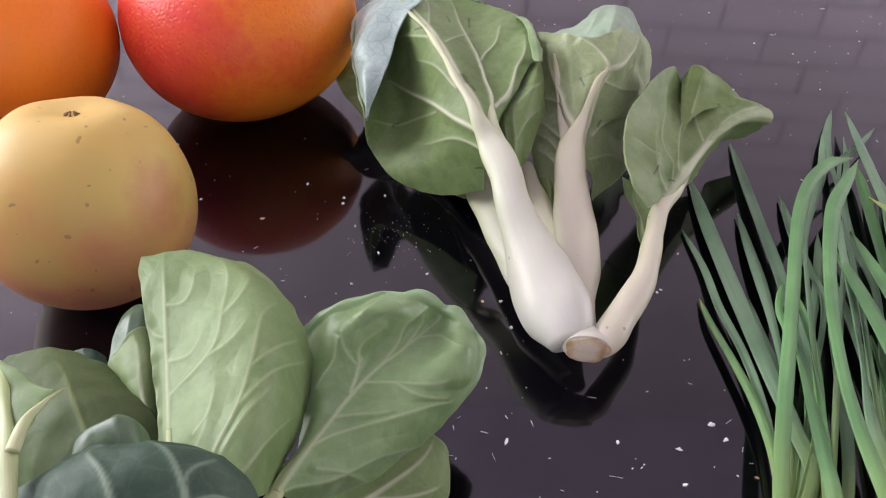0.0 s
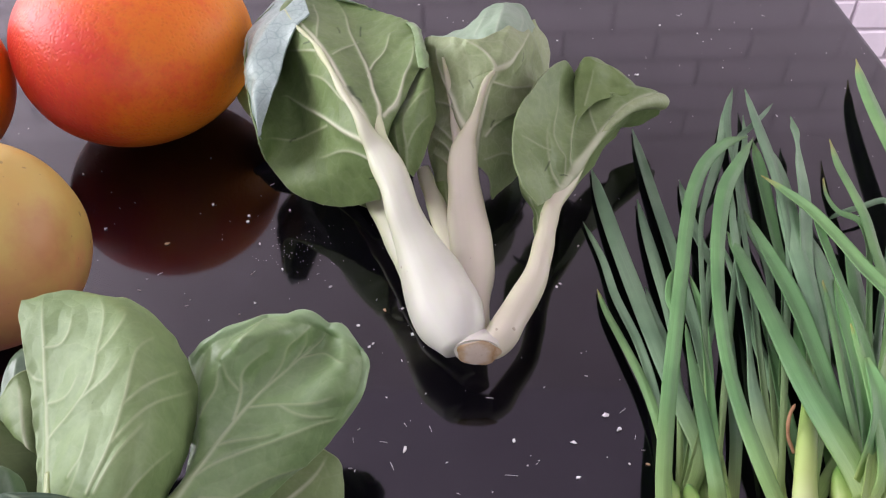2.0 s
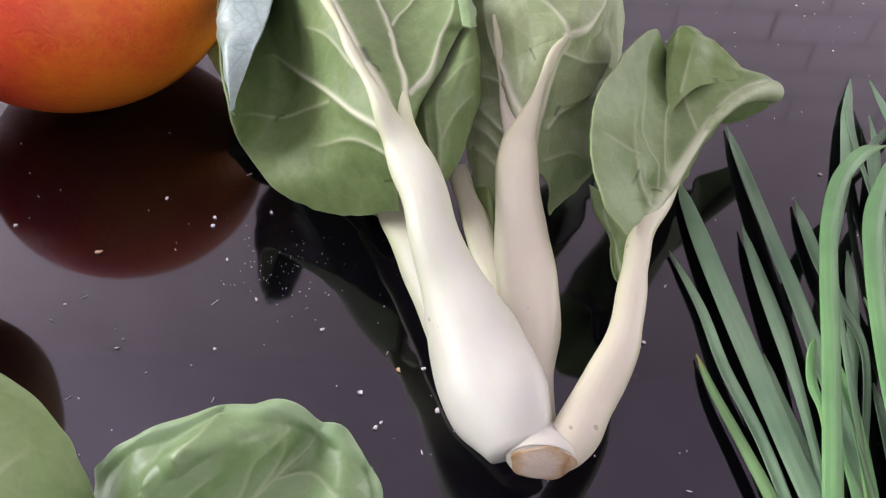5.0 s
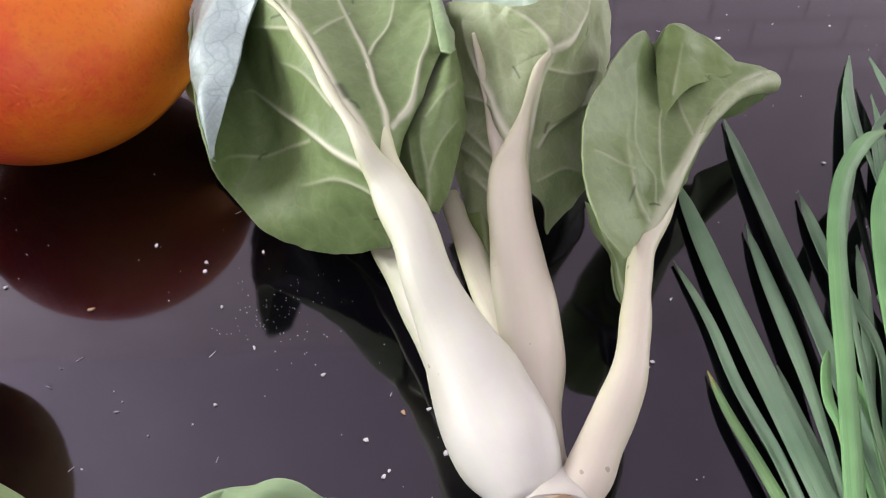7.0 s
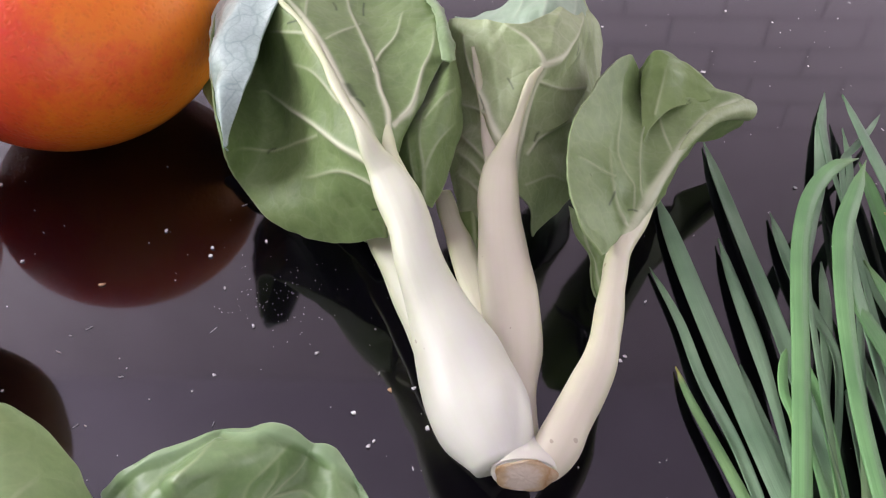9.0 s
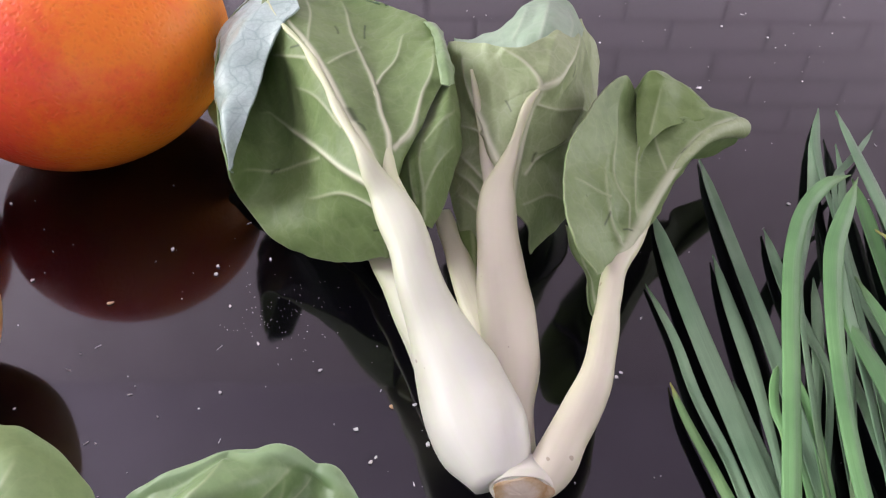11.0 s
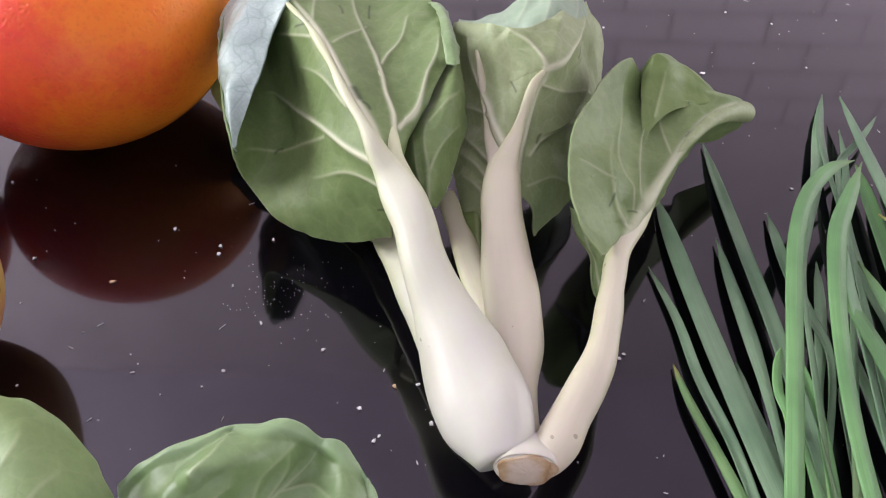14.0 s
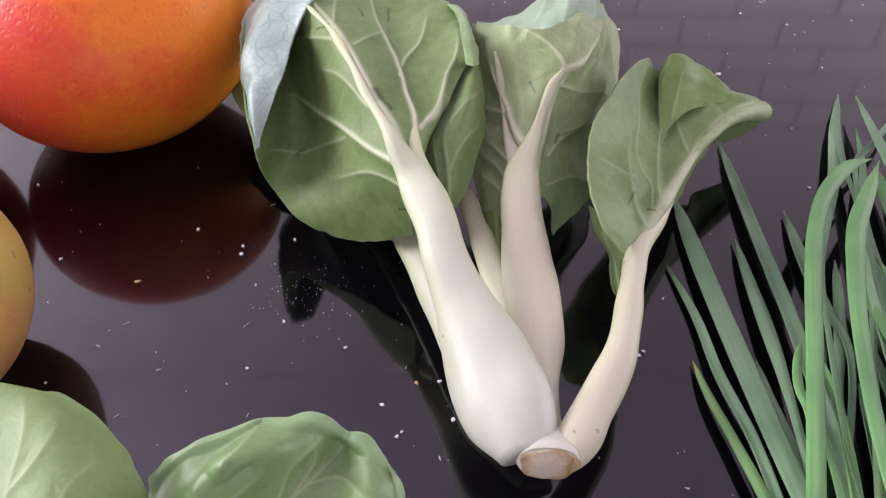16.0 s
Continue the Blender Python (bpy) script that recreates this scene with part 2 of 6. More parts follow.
def citrus_material(name, stops, lump, dark, pore):
    """Citrus peel: blushed colour, oil-gland dimples, waxy gloss."""
    k = Mat(name, 0.42, 0.35)
    c = k.coords()
    sep = k.n("ShaderNodeSeparateXYZ")
    k.l(c, sep.inputs[0])
    speckle = k.math("MULTIPLY", k.math("SUBTRACT", k.noise(210, 4, 0.7), 0.5), 0.30)
    blush = k.math("ADD", k.math("ADD", k.noise(lump, 3, 0.55, c, 0.6), speckle), k.math("MULTIPLY", sep.outputs[0], dark[0]))
    blush = k.math("ADD", blush, k.math("MULTIPLY", sep.outputs[2], dark[1]))
    base = k.ramp(blush, stops)
    pores = k.n("ShaderNodeTexVoronoi", Scale=520.0)
    k.l(k.warped(200, 0.003), pores.inputs["Vector"])
    pit = k.grey(pores.outputs["Distance"], 0.0, 0.55)
    base = k.mix(k.math("MULTIPLY", k.grey(pores.outputs["Distance"], 0.45, 0.0), 0.2 * pore), base, (0.5, 0.12, 0.02))
    k.colour(base)
    big = k.noise(90, 3)
    k.bump(k.math("ADD", k.math("MULTIPLY", pit, 0.5), big), 0.32 * pore, 0.0009)
    k.b.inputs["Subsurface Weight"].default_value = 0.06
    k.b.inputs["Subsurface Radius"].default_value = (0.004, 0.002, 0.001)
    return k.m


GRAPEFRUIT = citrus_material("grapefruit_peel", [(0.30, (0.84, 0.275, 0.018)), (0.50, (0.84, 0.215, 0.018)), (0.64, (0.80, 0.115, 0.026)), (0.80, (0.76, 0.065, 0.040))], 11, (-5.0, 4.0), 1.15)
ORANGE = citrus_material("orange_peel", [(0.3, (0.92, 0.225, 0.018)), (0.6, (0.94, 0.250, 0.022)), (0.8, (0.92, 0.28, 0.018))], 20, (0.0, 0.0), 0.55)


def apple_material():
    k = Mat("apple_skin", 0.46, 0.4)
    c = k.coords()
    sep = k.n("ShaderNodeSeparateXYZ")
    k.l(c, sep.inputs[0])
    side = k.math("ADD", k.noise(20, 4, 0.6, c, 0.8), k.math("MULTIPLY", sep.outputs[2], -5.5))
    base = k.ramp(side, [(0.34, (0.58, 0.405, 0.105)), (0.48, (0.60, 0.375, 0.105)), (0.58, (0.62, 0.315, 0.110)), (0.76, (0.58, 0.200, 0.125))])
    green = k.grey(k.noise(17, 3, 0.5, c), 0.5, 0.7)
    base = k.mix(k.math("MULTIPLY", green, 0.45), base, (0.52, 0.45, 0.13))
    spots = k.grey(k.noise(330, 0, 0.3), 0.80, 0.82)
    base = k.mix(k.math("MULTIPLY", spots, 0.55), base, (0.2, 0.12, 0.04))
    bruise = k.n("ShaderNodeVectorMath")
    bruise.operation = "DISTANCE"
    k.l(c, bruise.inputs[0])
    bruise.inputs[1].default_value = (0.026, -0.029, 0.011)
    rim = k.math("ADD", bruise.outputs["Value"], k.math("MULTIPLY", k.noise(160, 3), 0.012))
    base = k.mix(k.math("MULTIPLY", k.grey(rim, 0.023, 0.012), 0.6), base, (0.42, 0.15, 0.06))
    k.colour(base)
    k.bump(k.noise(70, 3), 0.25, 0.0012)
    k.b.inputs["Subsurface Weight"].default_value = 0.05
    k.b.inputs["Subsurface Radius"].default_value = (0.003, 0.002, 0.001)
    return k.m


APPLE = apple_material()


def plain(name, c, rough=0.6, spec=0.4, grain=60, relief=0.1, depth=0.001, vary=0.85, metal=0.0):
    k = Mat(name, rough, spec, metal)
    k.colour(k.mix(k.grey(k.noise(grain, 5), 0.3, 0.7), tuple(a * vary for a in c), c))
    k.bump(k.noise(grain * 6, 3), relief, depth)
    return k.m


CALYX = plain("dry_calyx", (0.22, 0.15, 0.07), 0.85, 0.2, 300)
WALL = plain("white_plaster", (0.82, 0.745, 0.80), 0.75, 0.3, 6, 0.1)
CEILING = plain("ceiling_paint", (0.80, 0.725, 0.87), 0.85, 0.2, 4, 0.05)
FLOOR = plain("pale_floor_tile", (0.36, 0.33, 0.34), 0.4, 0.4, 5, 0.05)
FRAME = plain("white_window_frame", (0.78, 0.78, 0.78), 0.35, 0.5, 12, 0.03)
MORTAR = plain("grey_white_mortar", (0.57, 0.52, 0.56), 0.9, 0.2, 90, 0.4, 0.002)
CRUMB = plain("white_flake", (0.90, 0.88, 0.86), 0.6, 0.4, 300)
CRUMB_TAN = plain("tan_flake", (0.62, 0.42, 0.24), 0.7, 0.3, 300)
LEG = plain("dark_table_leg", (0.03, 0.026, 0.03), 0.35, 0.5, 20)


def brick_material():
    k = Mat("white_painted_brick", 0.6, 0.35)
    info = k.n("ShaderNodeObjectInfo")
    isl = k.n("ShaderNodeNewGeometry")
    rnd = k.math("FRACT", k.math("ADD", info.outputs["Random"], isl.outputs["Random Per Island"]), 0.0)
    tone = k.mix(rnd, (0.80, 0.73, 0.785), (0.88, 0.81, 0.865))
    k.colour(k.mix(k.grey(k.noise(30, 5, 0.6), 0.35, 0.7), tone, (0.81, 0.745, 0.80)))
    k.bump(k.noise(70, 5, 0.65), 0.5, 0.003)
    return k.m


BRICK = brick_material()


def table_material():
    """Polished black tabletop: mirror-like coat with faint smears and pin-prick flecks in the stone."""
    k = Mat("polished_black_top", 0.045, 0.28)
    fleck = k.grey(k.noise(900, 2, 0.5), 0.70, 0.78)
    base = k.mix(k.math("MULTIPLY", fleck, 0.5), (0.0022, 0.0017, 0.0034), (0.03, 0.025, 0.034))
    k.colour(base)
    smear = k.grey(k.noise(9, 5, 0.65, k.coords(), 1.2), 0.45, 0.8)
    dust = k.grey(k.noise(700, 2), 0.62, 0.75)
    rough = k.math("ADD", k.math("MULTIPLY", smear, 0.08), k.math("ADD", k.math("MULTIPLY", dust, 0.10), 0.11))
    k.l(rough, k.b.inputs["Roughness"])
    k.b.inputs["IOR"].default_value = 1.38
    k.b.inputs["Coat Weight"].default_value = 1.0
    k.b.inputs["Coat IOR"].default_value = 1.52
    k.l(k.math("ADD", k.math("MULTIPLY", smear, 0.03), 0.055), k.b.inputs["Coat Roughness"])
    return k.m


TABLE = table_material()


# ---- building helpers ----
def mesh_object(name, bm, material, parent=None, label="", smooth=True):
    me = bpy.data.meshes.new(name)
    bm.to_mesh(me)
    bm.free()
    if smooth:
        me.shade_smooth()
    me.materials.append(material)
    ob = new(name, me)
    ob.parent = parent
    if label:
        ob["label"] = label
    return ob


def empty(name, at, label, category, group="", kind=""):
    ob = new(name)
    ob.location = at
    ob.empty_display_size = 0.01
    return tagged(ob, label, category, group, kind)


def place(ob, parent):
    """Parent ob, whose mesh is in world coordinates, without moving it."""
    ob.parent = parent
    origin = Vector((0, 0, 0)) if parent.parent else parent.location
    ob.matrix_parent_inverse = Matrix.Translation(-origin)
    return ob


def array_mesh(name, verts, faces, materials, slots=None, attrs=()):
    me = bpy.data.meshes.new(name)
    me.from_pydata([tuple(v) for v in verts], [], faces)
    for m in materials:
        me.materials.append(m)
    if slots is not None:
        me.polygons.foreach_set("material_index", slots)
    for key, values in attrs:
        me.attributes.new(key, "FLOAT", "POINT").data.foreach_set("value", np.asarray(values, dtype=np.float32))
    me.shade_smooth()
    me.update()
    return new(name, me)


def spline(P, n):
    """n points on a smooth curve through the rows of P, evenly timed by the mean gaps between rows."""
    P = np.asarray(P, dtype=float)
    k = len(P)
    gap = np.sqrt(np.linalg.norm(np.diff(P, axis=0), axis=-1).reshape(k - 1, -1).mean(axis=1) + 1e-6)
    at = np.concatenate([[0], np.cumsum(gap)])
    shape = (-1,) + (1,) * (P.ndim - 1)
    h = gap.reshape(shape)
    d = np.diff(P, axis=0) / h
    m = np.concatenate([d[:1], (d[:-1] * h[1:] + d[1:] * h[:-1]) / (h[1:] + h[:-1]), d[-1:]])
    s = np.linspace(0, at[-1], n)
    i = np.clip(np.searchsorted(at, s, side="right") - 1, 0, k - 2)
    f = ((s - at[i]) / gap[i]).reshape(shape)
    hh = h[i]
    return (2 * f**3 - 3 * f**2 + 1) * P[i] + (f**3 - 2 * f**2 + f) * hh * m[i] + (3 * f**2 - 2 * f**3) * P[i + 1] + (f**3 - f**2) * hh * m[i + 1]


def unit(v):
    return v / np.maximum(np.linalg.norm(v, axis=-1, keepdims=True), 1e-9)


def lumps(p, scale, seed):
    """Smooth noise at the points p (n, 3), about -1 to 1."""
    q = p * scale + seed * 17.3
    return np.sin(q[:, 0] + 1.7 * np.sin(q[:, 1])) * np.cos(q[:, 1] * 1.3 + np.sin(q[:, 2] * 1.1)) * 0.7 + 0.3 * np.sin(2.3 * q[:, 0] - 1.9 * q[:, 1] + 2.7 * q[:, 2])


def quads(nu, nv, offset=0, flip=False):
    out = []
    for i in range(nu - 1):
        for j in range(nv - 1):
            a = offset + i * nv + j
            q = (a, a + 1, a + nv + 1, a + nv)
            out.append(q[::-1] if flip else q)
    return out


def across(*lines):
    """Cross-sections of a blade from lines that run along it, side by side."""
    return list(zip(*lines))


def blade(name, sections, veins, front, rear, parent, label="", nu=110, nv=90, thick=0.0007, ruffle=0.0010, pucker=0.0009, seed=1, toward=(0.0, -0.72, 0.69), curl=0.0, pale=1.0, swell=1.0, creases=(), ridge=0.7, scars=()):
    """A leaf blade lofted through cross-sections (each five points from edge to edge, over the midrib), with raised veins
    (start and end half-width in metres, and a path over the blade in 0..1 along and -1..1 across), ruffled edges and two skins.
    Creases (height, reach to either side, path) are sharp folds in the blade; scars (half-width, path) are small bitten marks."""
    S = np.asarray(sections, dtype=float)
    G = spline(S, nu)
    G = np.swapaxes(spline(np.swapaxes(G, 0, 1), nv), 0, 1)

    def normals(g):
        n = unit(np.cross(np.gradient(g, axis=0), np.gradient(g, axis=1)))
        return n if (n.reshape(-1, 3) @ np.array(toward)).mean() > 0 else -n

    N = normals(G)
    flatp, flatn = G.reshape(-1, 3), N.reshape(-1, 3)
    U, V = np.meshgrid(np.linspace(0, 1, nu), np.linspace(-1, 1, nv), indexing="ij")
    rim = np.maximum(np.abs(V), 2 * np.abs(U - 0.5)).reshape(-1)
    # Mask of the rolled rim, for its curl and its painted highlight.
    lip = np.clip((np.maximum(np.abs(V) * np.clip(U * 4, 0, 1), 2 * U - 1).reshape(-1) - 0.87) / 0.07, 0, 1)
    lip = lip * lip * (3 - 2 * lip) * np.clip((U.reshape(-1) - 0.42) / 0.3, 0, 1)
    mask = np.zeros(len(flatp))
    height = np.zeros(len(flatp))
    near = np.full(len(flatp), 1.0)

    def over(path):
        q = spline(path, 70)
        ui, vi = np.clip(q[:, 0], 0, 1) * (nu - 1), np.clip((q[:, 1] + 1) / 2, 0, 1) * (nv - 1)
        iu, iv = np.minimum(ui.astype(int), nu - 2), np.minimum(vi.astype(int), nv - 2)
        fu, fv = (ui - iu)[:, None], (vi - iv)[:, None]
        return q, (G[iu, iv] * (1 - fu) + G[iu + 1, iv] * fu) * (1 - fv) + (G[iu, iv + 1] * (1 - fu) + G[iu + 1, iv + 1] * fu) * fv

    def reach(pts):
        """Distance of every point of the blade to a polyline, and the nearest place along it."""
        k = np.linalg.norm(flatp[:, None, :] - pts[None], axis=2).argmin(axis=1)
        best, spot = np.full(len(flatp), 1.0), k.astype(float)
        for lo in (np.maximum(k - 1, 0), np.minimum(k, len(pts) - 2)):
            ab = pts[lo + 1] - pts[lo]
            f = np.clip(((flatp - pts[lo]) * ab).sum(1) / np.maximum((ab * ab).sum(1), 1e-12), 0, 1)
            d = np.linalg.norm(flatp - pts[lo] - ab * f[:, None], axis=1)
            spot = np.where(d < best, lo + f, spot)
            best = np.minimum(best, d)
        return best, spot, k

    for w0, w1, path in veins:
        q, pts = over(path)
        dist, spot, k = reach(pts)
        w = np.maximum(w0 + (w1 - w0) * spot / 69, 0.0005) * 0.68
        end = np.clip((69 - spot) / 30, 0, 1) ** 0.7
        mask = np.maximum(mask, np.exp(-np.maximum(dist / np.maximum(w, 0.00042) - 0.35, 0) ** 2 * 1.6) * np.clip(w / 0.0008, 0.25, 1.0) * pale * (0.45 + 0.55 * end) * np.clip((69 - spot) / 8, 0, 1))
        height = np.maximum(height, np.exp(-((dist / np.maximum(w * 1.0, 0.0010)) ** 2)) * w * ridge * end)
        near = np.minimum(near, dist)
    bite = np.zeros(len(flatp))
    for w, path in scars:
        bite = np.maximum(bite, np.exp(-((reach(over(path)[1])[0] / w) ** 2)))
    fold = np.zeros(len(flatp))
    for h, wl, wr, path in creases:
        q, pts = over(path)
        dm, spot, k = reach(pts)
        tq = np.gradient(q, axis=0)[k]
        turn = tq[:, 0] * (V.reshape(-1) - q[k, 1]) - tq[:, 1] * (U.reshape(-1) - q[k, 0])
        fade = np.sin(np.clip(np.minimum(k, 69 - k) / 14, 0, 1) * math.pi / 2)
        soft = np.sqrt(dm**2 + 0.0004**2) - 0.0004
        fold = fold + h * fade * np.exp(-soft / np.where(turn > 0, wr, wl))
    quilt = 2.4 * pucker * (1 - np.exp(-near / 0.009)) * (0.55 + 0.45 * lumps(flatp, 150, seed))
    wave = ruffle * np.clip((rim - 0.72) / 0.28, 0, 1) ** 2 * (0.6 * lumps(flatp, 130, seed + 3) + 0.4 * lumps(flatp, 330, seed + 4))
    broad = swell * pucker * (lumps(flatp, 85, seed + 7) + 0.35 * lumps(flatp, 230, seed + 9)) * (0.25 + 0.75 * (1 - np.exp(-near / 0.008))) + curl * lip
    P = flatp + flatn * (height + fold - quilt * 0.8 + pucker * 0.6 + wave + broad)[:, None]
    N2 = normals(P.reshape(nu, nv, 3)).reshape(-1, 3)
    Q = P - N2 * thick
    n = nu * nv
    probe = np.cross(G[1, 0] - G[0, 0], G[0, 1] - G[0, 0]) @ N[0, 0] > 0
    faces = quads(nu, nv, 0, probe) + quads(nu, nv, n, not probe)
    slots = [0] * ((nu - 1) * (nv - 1)) + [1] * ((nu - 1) * (nv - 1))
    ring = [j for j in range(nv)] + [i * nv + nv - 1 for i in range(1, nu)] + [(nu - 1) * nv + j for j in range(nv - 2, -1, -1)] + [i * nv for i in range(nu - 2, 0, -1)]
    for a, b in zip(ring, ring[1:] + ring[:1]):
        faces.append((a, b, b + n, a + n) if probe else (b, a, a + n, b + n))
        slots.append(0)
    edge = np.clip((rim - 0.985) / 0.015, 0, 1) * 0.22
    ob = array_mesh(name, np.concatenate([P, Q]), faces, [front, rear], slots, [("vein", np.concatenate([np.maximum(mask, edge), mask * 0.6])), ("lip", np.concatenate([lip, lip]) if curl else np.zeros(2 * n)), ("scar", np.concatenate([bite, bite * 0]))])
    if label:
        ob["label"] = label
    return place(ob, parent)


def stalk(name, stations, material, parent, label="", hollow=0.18, n=72, m=30, facing=(0.0, -0.72, 0.69), seed=1, dent=0.0006, sink=0.0):
    """A flattened stalk through stations (x, y, z, width, depth), its outer side rounder than its inner one; its foot may
    sink below the surface that it grows out of."""
    st = spline(stations, n)
    st[:, :3] -= np.array(facing) * (sink * np.clip(1 - np.linspace(0, 1, n) / 0.38, 0, 1) ** 1.5)[:, None]
    C, W, T = st[:, :3], st[:, 3], st[:, 4]
    tan = unit(np.gradient(C, axis=0))
    side = unit(np.cross(tan, np.array(facing)))
    up = np.cross(side, tan)
    a = np.linspace(0, 2 * math.pi, m, endpoint=False)
    ca, sa = np.cos(a), np.sin(a)
    ca = np.sign(ca) * np.abs(ca) ** 0.9
    bowl = np.where(sa < 0, 1 - hollow * 2, 1.0)
    V = C[:, None] + side[:, None] * (ca[None, :, None] * W[:, None, None] / 2) + up[:, None] * ((sa * bowl)[None, :, None] * T[:, None, None] / 2)
    flat = V.reshape(-1, 3)
    flat = flat + unit(flat - np.repeat(C, m, axis=0)) * (dent * lumps(flat, 120, seed))[:, None]
    faces = []
    for i in range(n - 1):
        for j in range(m):
            k = (j + 1) % m
            faces.append((i * m + j, i * m + k, (i + 1) * m + k, (i + 1) * m + j))
    faces += [tuple(range(m))[::-1], tuple(range((n - 1) * m, n * m))]
    along = np.repeat(np.linspace(0, 1, n), m)
    around = np.tile(np.abs(np.linspace(-1, 1, m)), n)
    ob = array_mesh(name, flat, faces, [material], None, [("along", along), ("around", around), ("margin", np.tile(np.abs(ca), n))])
    if label:
        ob["label"] = label
    return place(ob, parent)


def garlic_leaf(stations, material, parent, keel=0.22, twist=0.0, label="", name="leaf", tip=True):
    """A long keeled blade through stations (x, y, z, width), from its foot to its tip."""
    n, m = 60, 9
    st = spline(stations, n)
    C, W = st[:, :3], np.maximum(st[:, 3] * 0.84, 0.0006)
    tan = unit(np.gradient(C, axis=0))
    side = unit(np.cross(tan, np.array((0.0, -0.6, 0.8))))
    up = np.cross(side, tan)
    ang = twist * np.sin(np.linspace(0, 1, n) * 5.1 + twist * 3)
    sd = side * np.cos(ang)[:, None] + up * np.sin(ang)[:, None]
    un = np.cross(sd, tan)
    s = np.linspace(-1, 1, m)
    drop = -(1 - np.abs(s) ** 1.15) * keel
    if tip:
        W = W * np.clip((1 - np.linspace(0, 1, n)) / 0.07, 0.06, 1) ** 0.7
    top = C[:, None] + sd[:, None] * (s[None, :, None] * W[:, None, None] / 2) - un[:, None] * (drop[None, :, None] * W[:, None, None] / 2)
    th = 0.0004 + 0.0008 * (1 - np.abs(s))
    low = top - un[:, None] * th[None, :, None]
    V = np.concatenate([top.reshape(-1, 3), low.reshape(-1, 3)])
    V[:, 2] = np.maximum(V[:, 2], 0.0004)
    k = n * m
    faces = quads(n, m, 0) + quads(n, m, k, True)
    ring = [j for j in range(m)] + [i * m + m - 1 for i in range(1, n)] + [(n - 1) * m + j for j in range(m - 2, -1, -1)] + [i * m for i in range(n - 2, 0, -1)]
    faces += [(b, a, a + k, b + k) for a, b in zip(ring, ring[1:] + ring[:1])]
    along = np.tile(np.repeat(np.linspace(0, 1, n), m), 2)
    around = np.tile(np.tile(s * 0.5 + 0.5, n), 2)
    ob = array_mesh(name, V, faces, [material], None, [("along", along), ("around", around)])
    if label:
        ob["label"] = label
    return place(ob, parent)


# ---- room ----
X0, X1, Y0, Y1, Z0, Z1 = -2.0, 2.4, -2.4, 1.66, -0.75, 1.85
BRICK_TOP = Z0 + 24 * 0.068 + 0.004


def box_bm(lo, hi, bevel=0.0, segments=2):
    bm = bmesh.new()
    c = [(a + b) / 2 for a, b in zip(lo, hi)]
    d = [b - a for a, b in zip(lo, hi)]
    bmesh.ops.create_cube(bm, size=1, matrix=Matrix.Translation(c) @ Matrix.Diagonal((*d, 1)))
    if bevel:
        bmesh.ops.bevel(bm, geom=bm.edges[:], offset=bevel, segments=segments, affect="EDGES", profile=0.6)
    return bm


def wall_with_opening(name, axis, at, thick, span, opening):
    """A wall across x or y with one rectangular opening, built from four butted pieces."""
    (a0, a1), (o0, o1, p0, p1) = span, opening
    bm = bmesh.new()
    for u0, u1, z0, z1 in ((a0, o0, Z0, Z1), (o1, a1, Z0, Z1), (o0, o1, Z0, p0), (o0, o1, p1, Z1)):
        lo, hi = ((at, u0, z0), (at + thick, u1, z1)) if axis == "x" else ((u0, at, z0), (u1, at + thick, z1))
        part = box_bm([min(a, b) for a, b in zip(lo, hi)], [max(a, b) for a, b in zip(lo, hi)])
        tmp = bpy.data.meshes.new("tmp")
        part.to_mesh(tmp)
        part.free()
        bm.from_mesh(tmp)
        bpy.data.meshes.remove(tmp)
    return tagged(mesh_object(name, bm, WALL, smooth=False), "plain off-white plastered room wall with a window opening", "wall", kind="structure")


tagged(mesh_object("floor", box_bm((X0 - 0.2, Y0 - 0.2, Z0 - 0.1), (X1 + 0.2, Y1 + 0.2, Z0)), FLOOR, smooth=False), "pale smooth room floor", "floor", kind="structure")
tagged(mesh_object("ceiling", box_bm((X0 - 0.2, Y0 - 0.2, Z1), (X1 + 0.2, Y1 + 0.2, Z1 + 0.1)), CEILING, smooth=False), "plain off-white painted ceiling", "ceiling", kind="structure")
wall_with_opening("wall_west", "x", X0, -0.15, (Y0, Y1), (0.02, 1.58, 0.22, 1.68))
wall_with_opening("wall_south", "y", Y0, -0.15, (X0, X1), (-0.2, 1.4, 0.35, 1.6))
wall_with_opening("wall_east", "x", X1, 0.15, (Y0, Y1), (0.62, 1.60, -0.38, 1.10))
wall_north = tagged(mesh_object("wall_north", box_bm((X0, Y1, Z0), (X1, Y1 + 0.15, BRICK_TOP)), MORTAR, smooth=False), "white painted brick wall with recessed grey joints", "wall", kind="structure")
tagged(mesh_object("wall_north_upper", box_bm((X0, Y1 - 0.003, BRICK_TOP), (X1, Y1 + 0.15, Z1)), WALL, smooth=False), "plain off-white plaster above the brick facing", "wall", kind="structure")


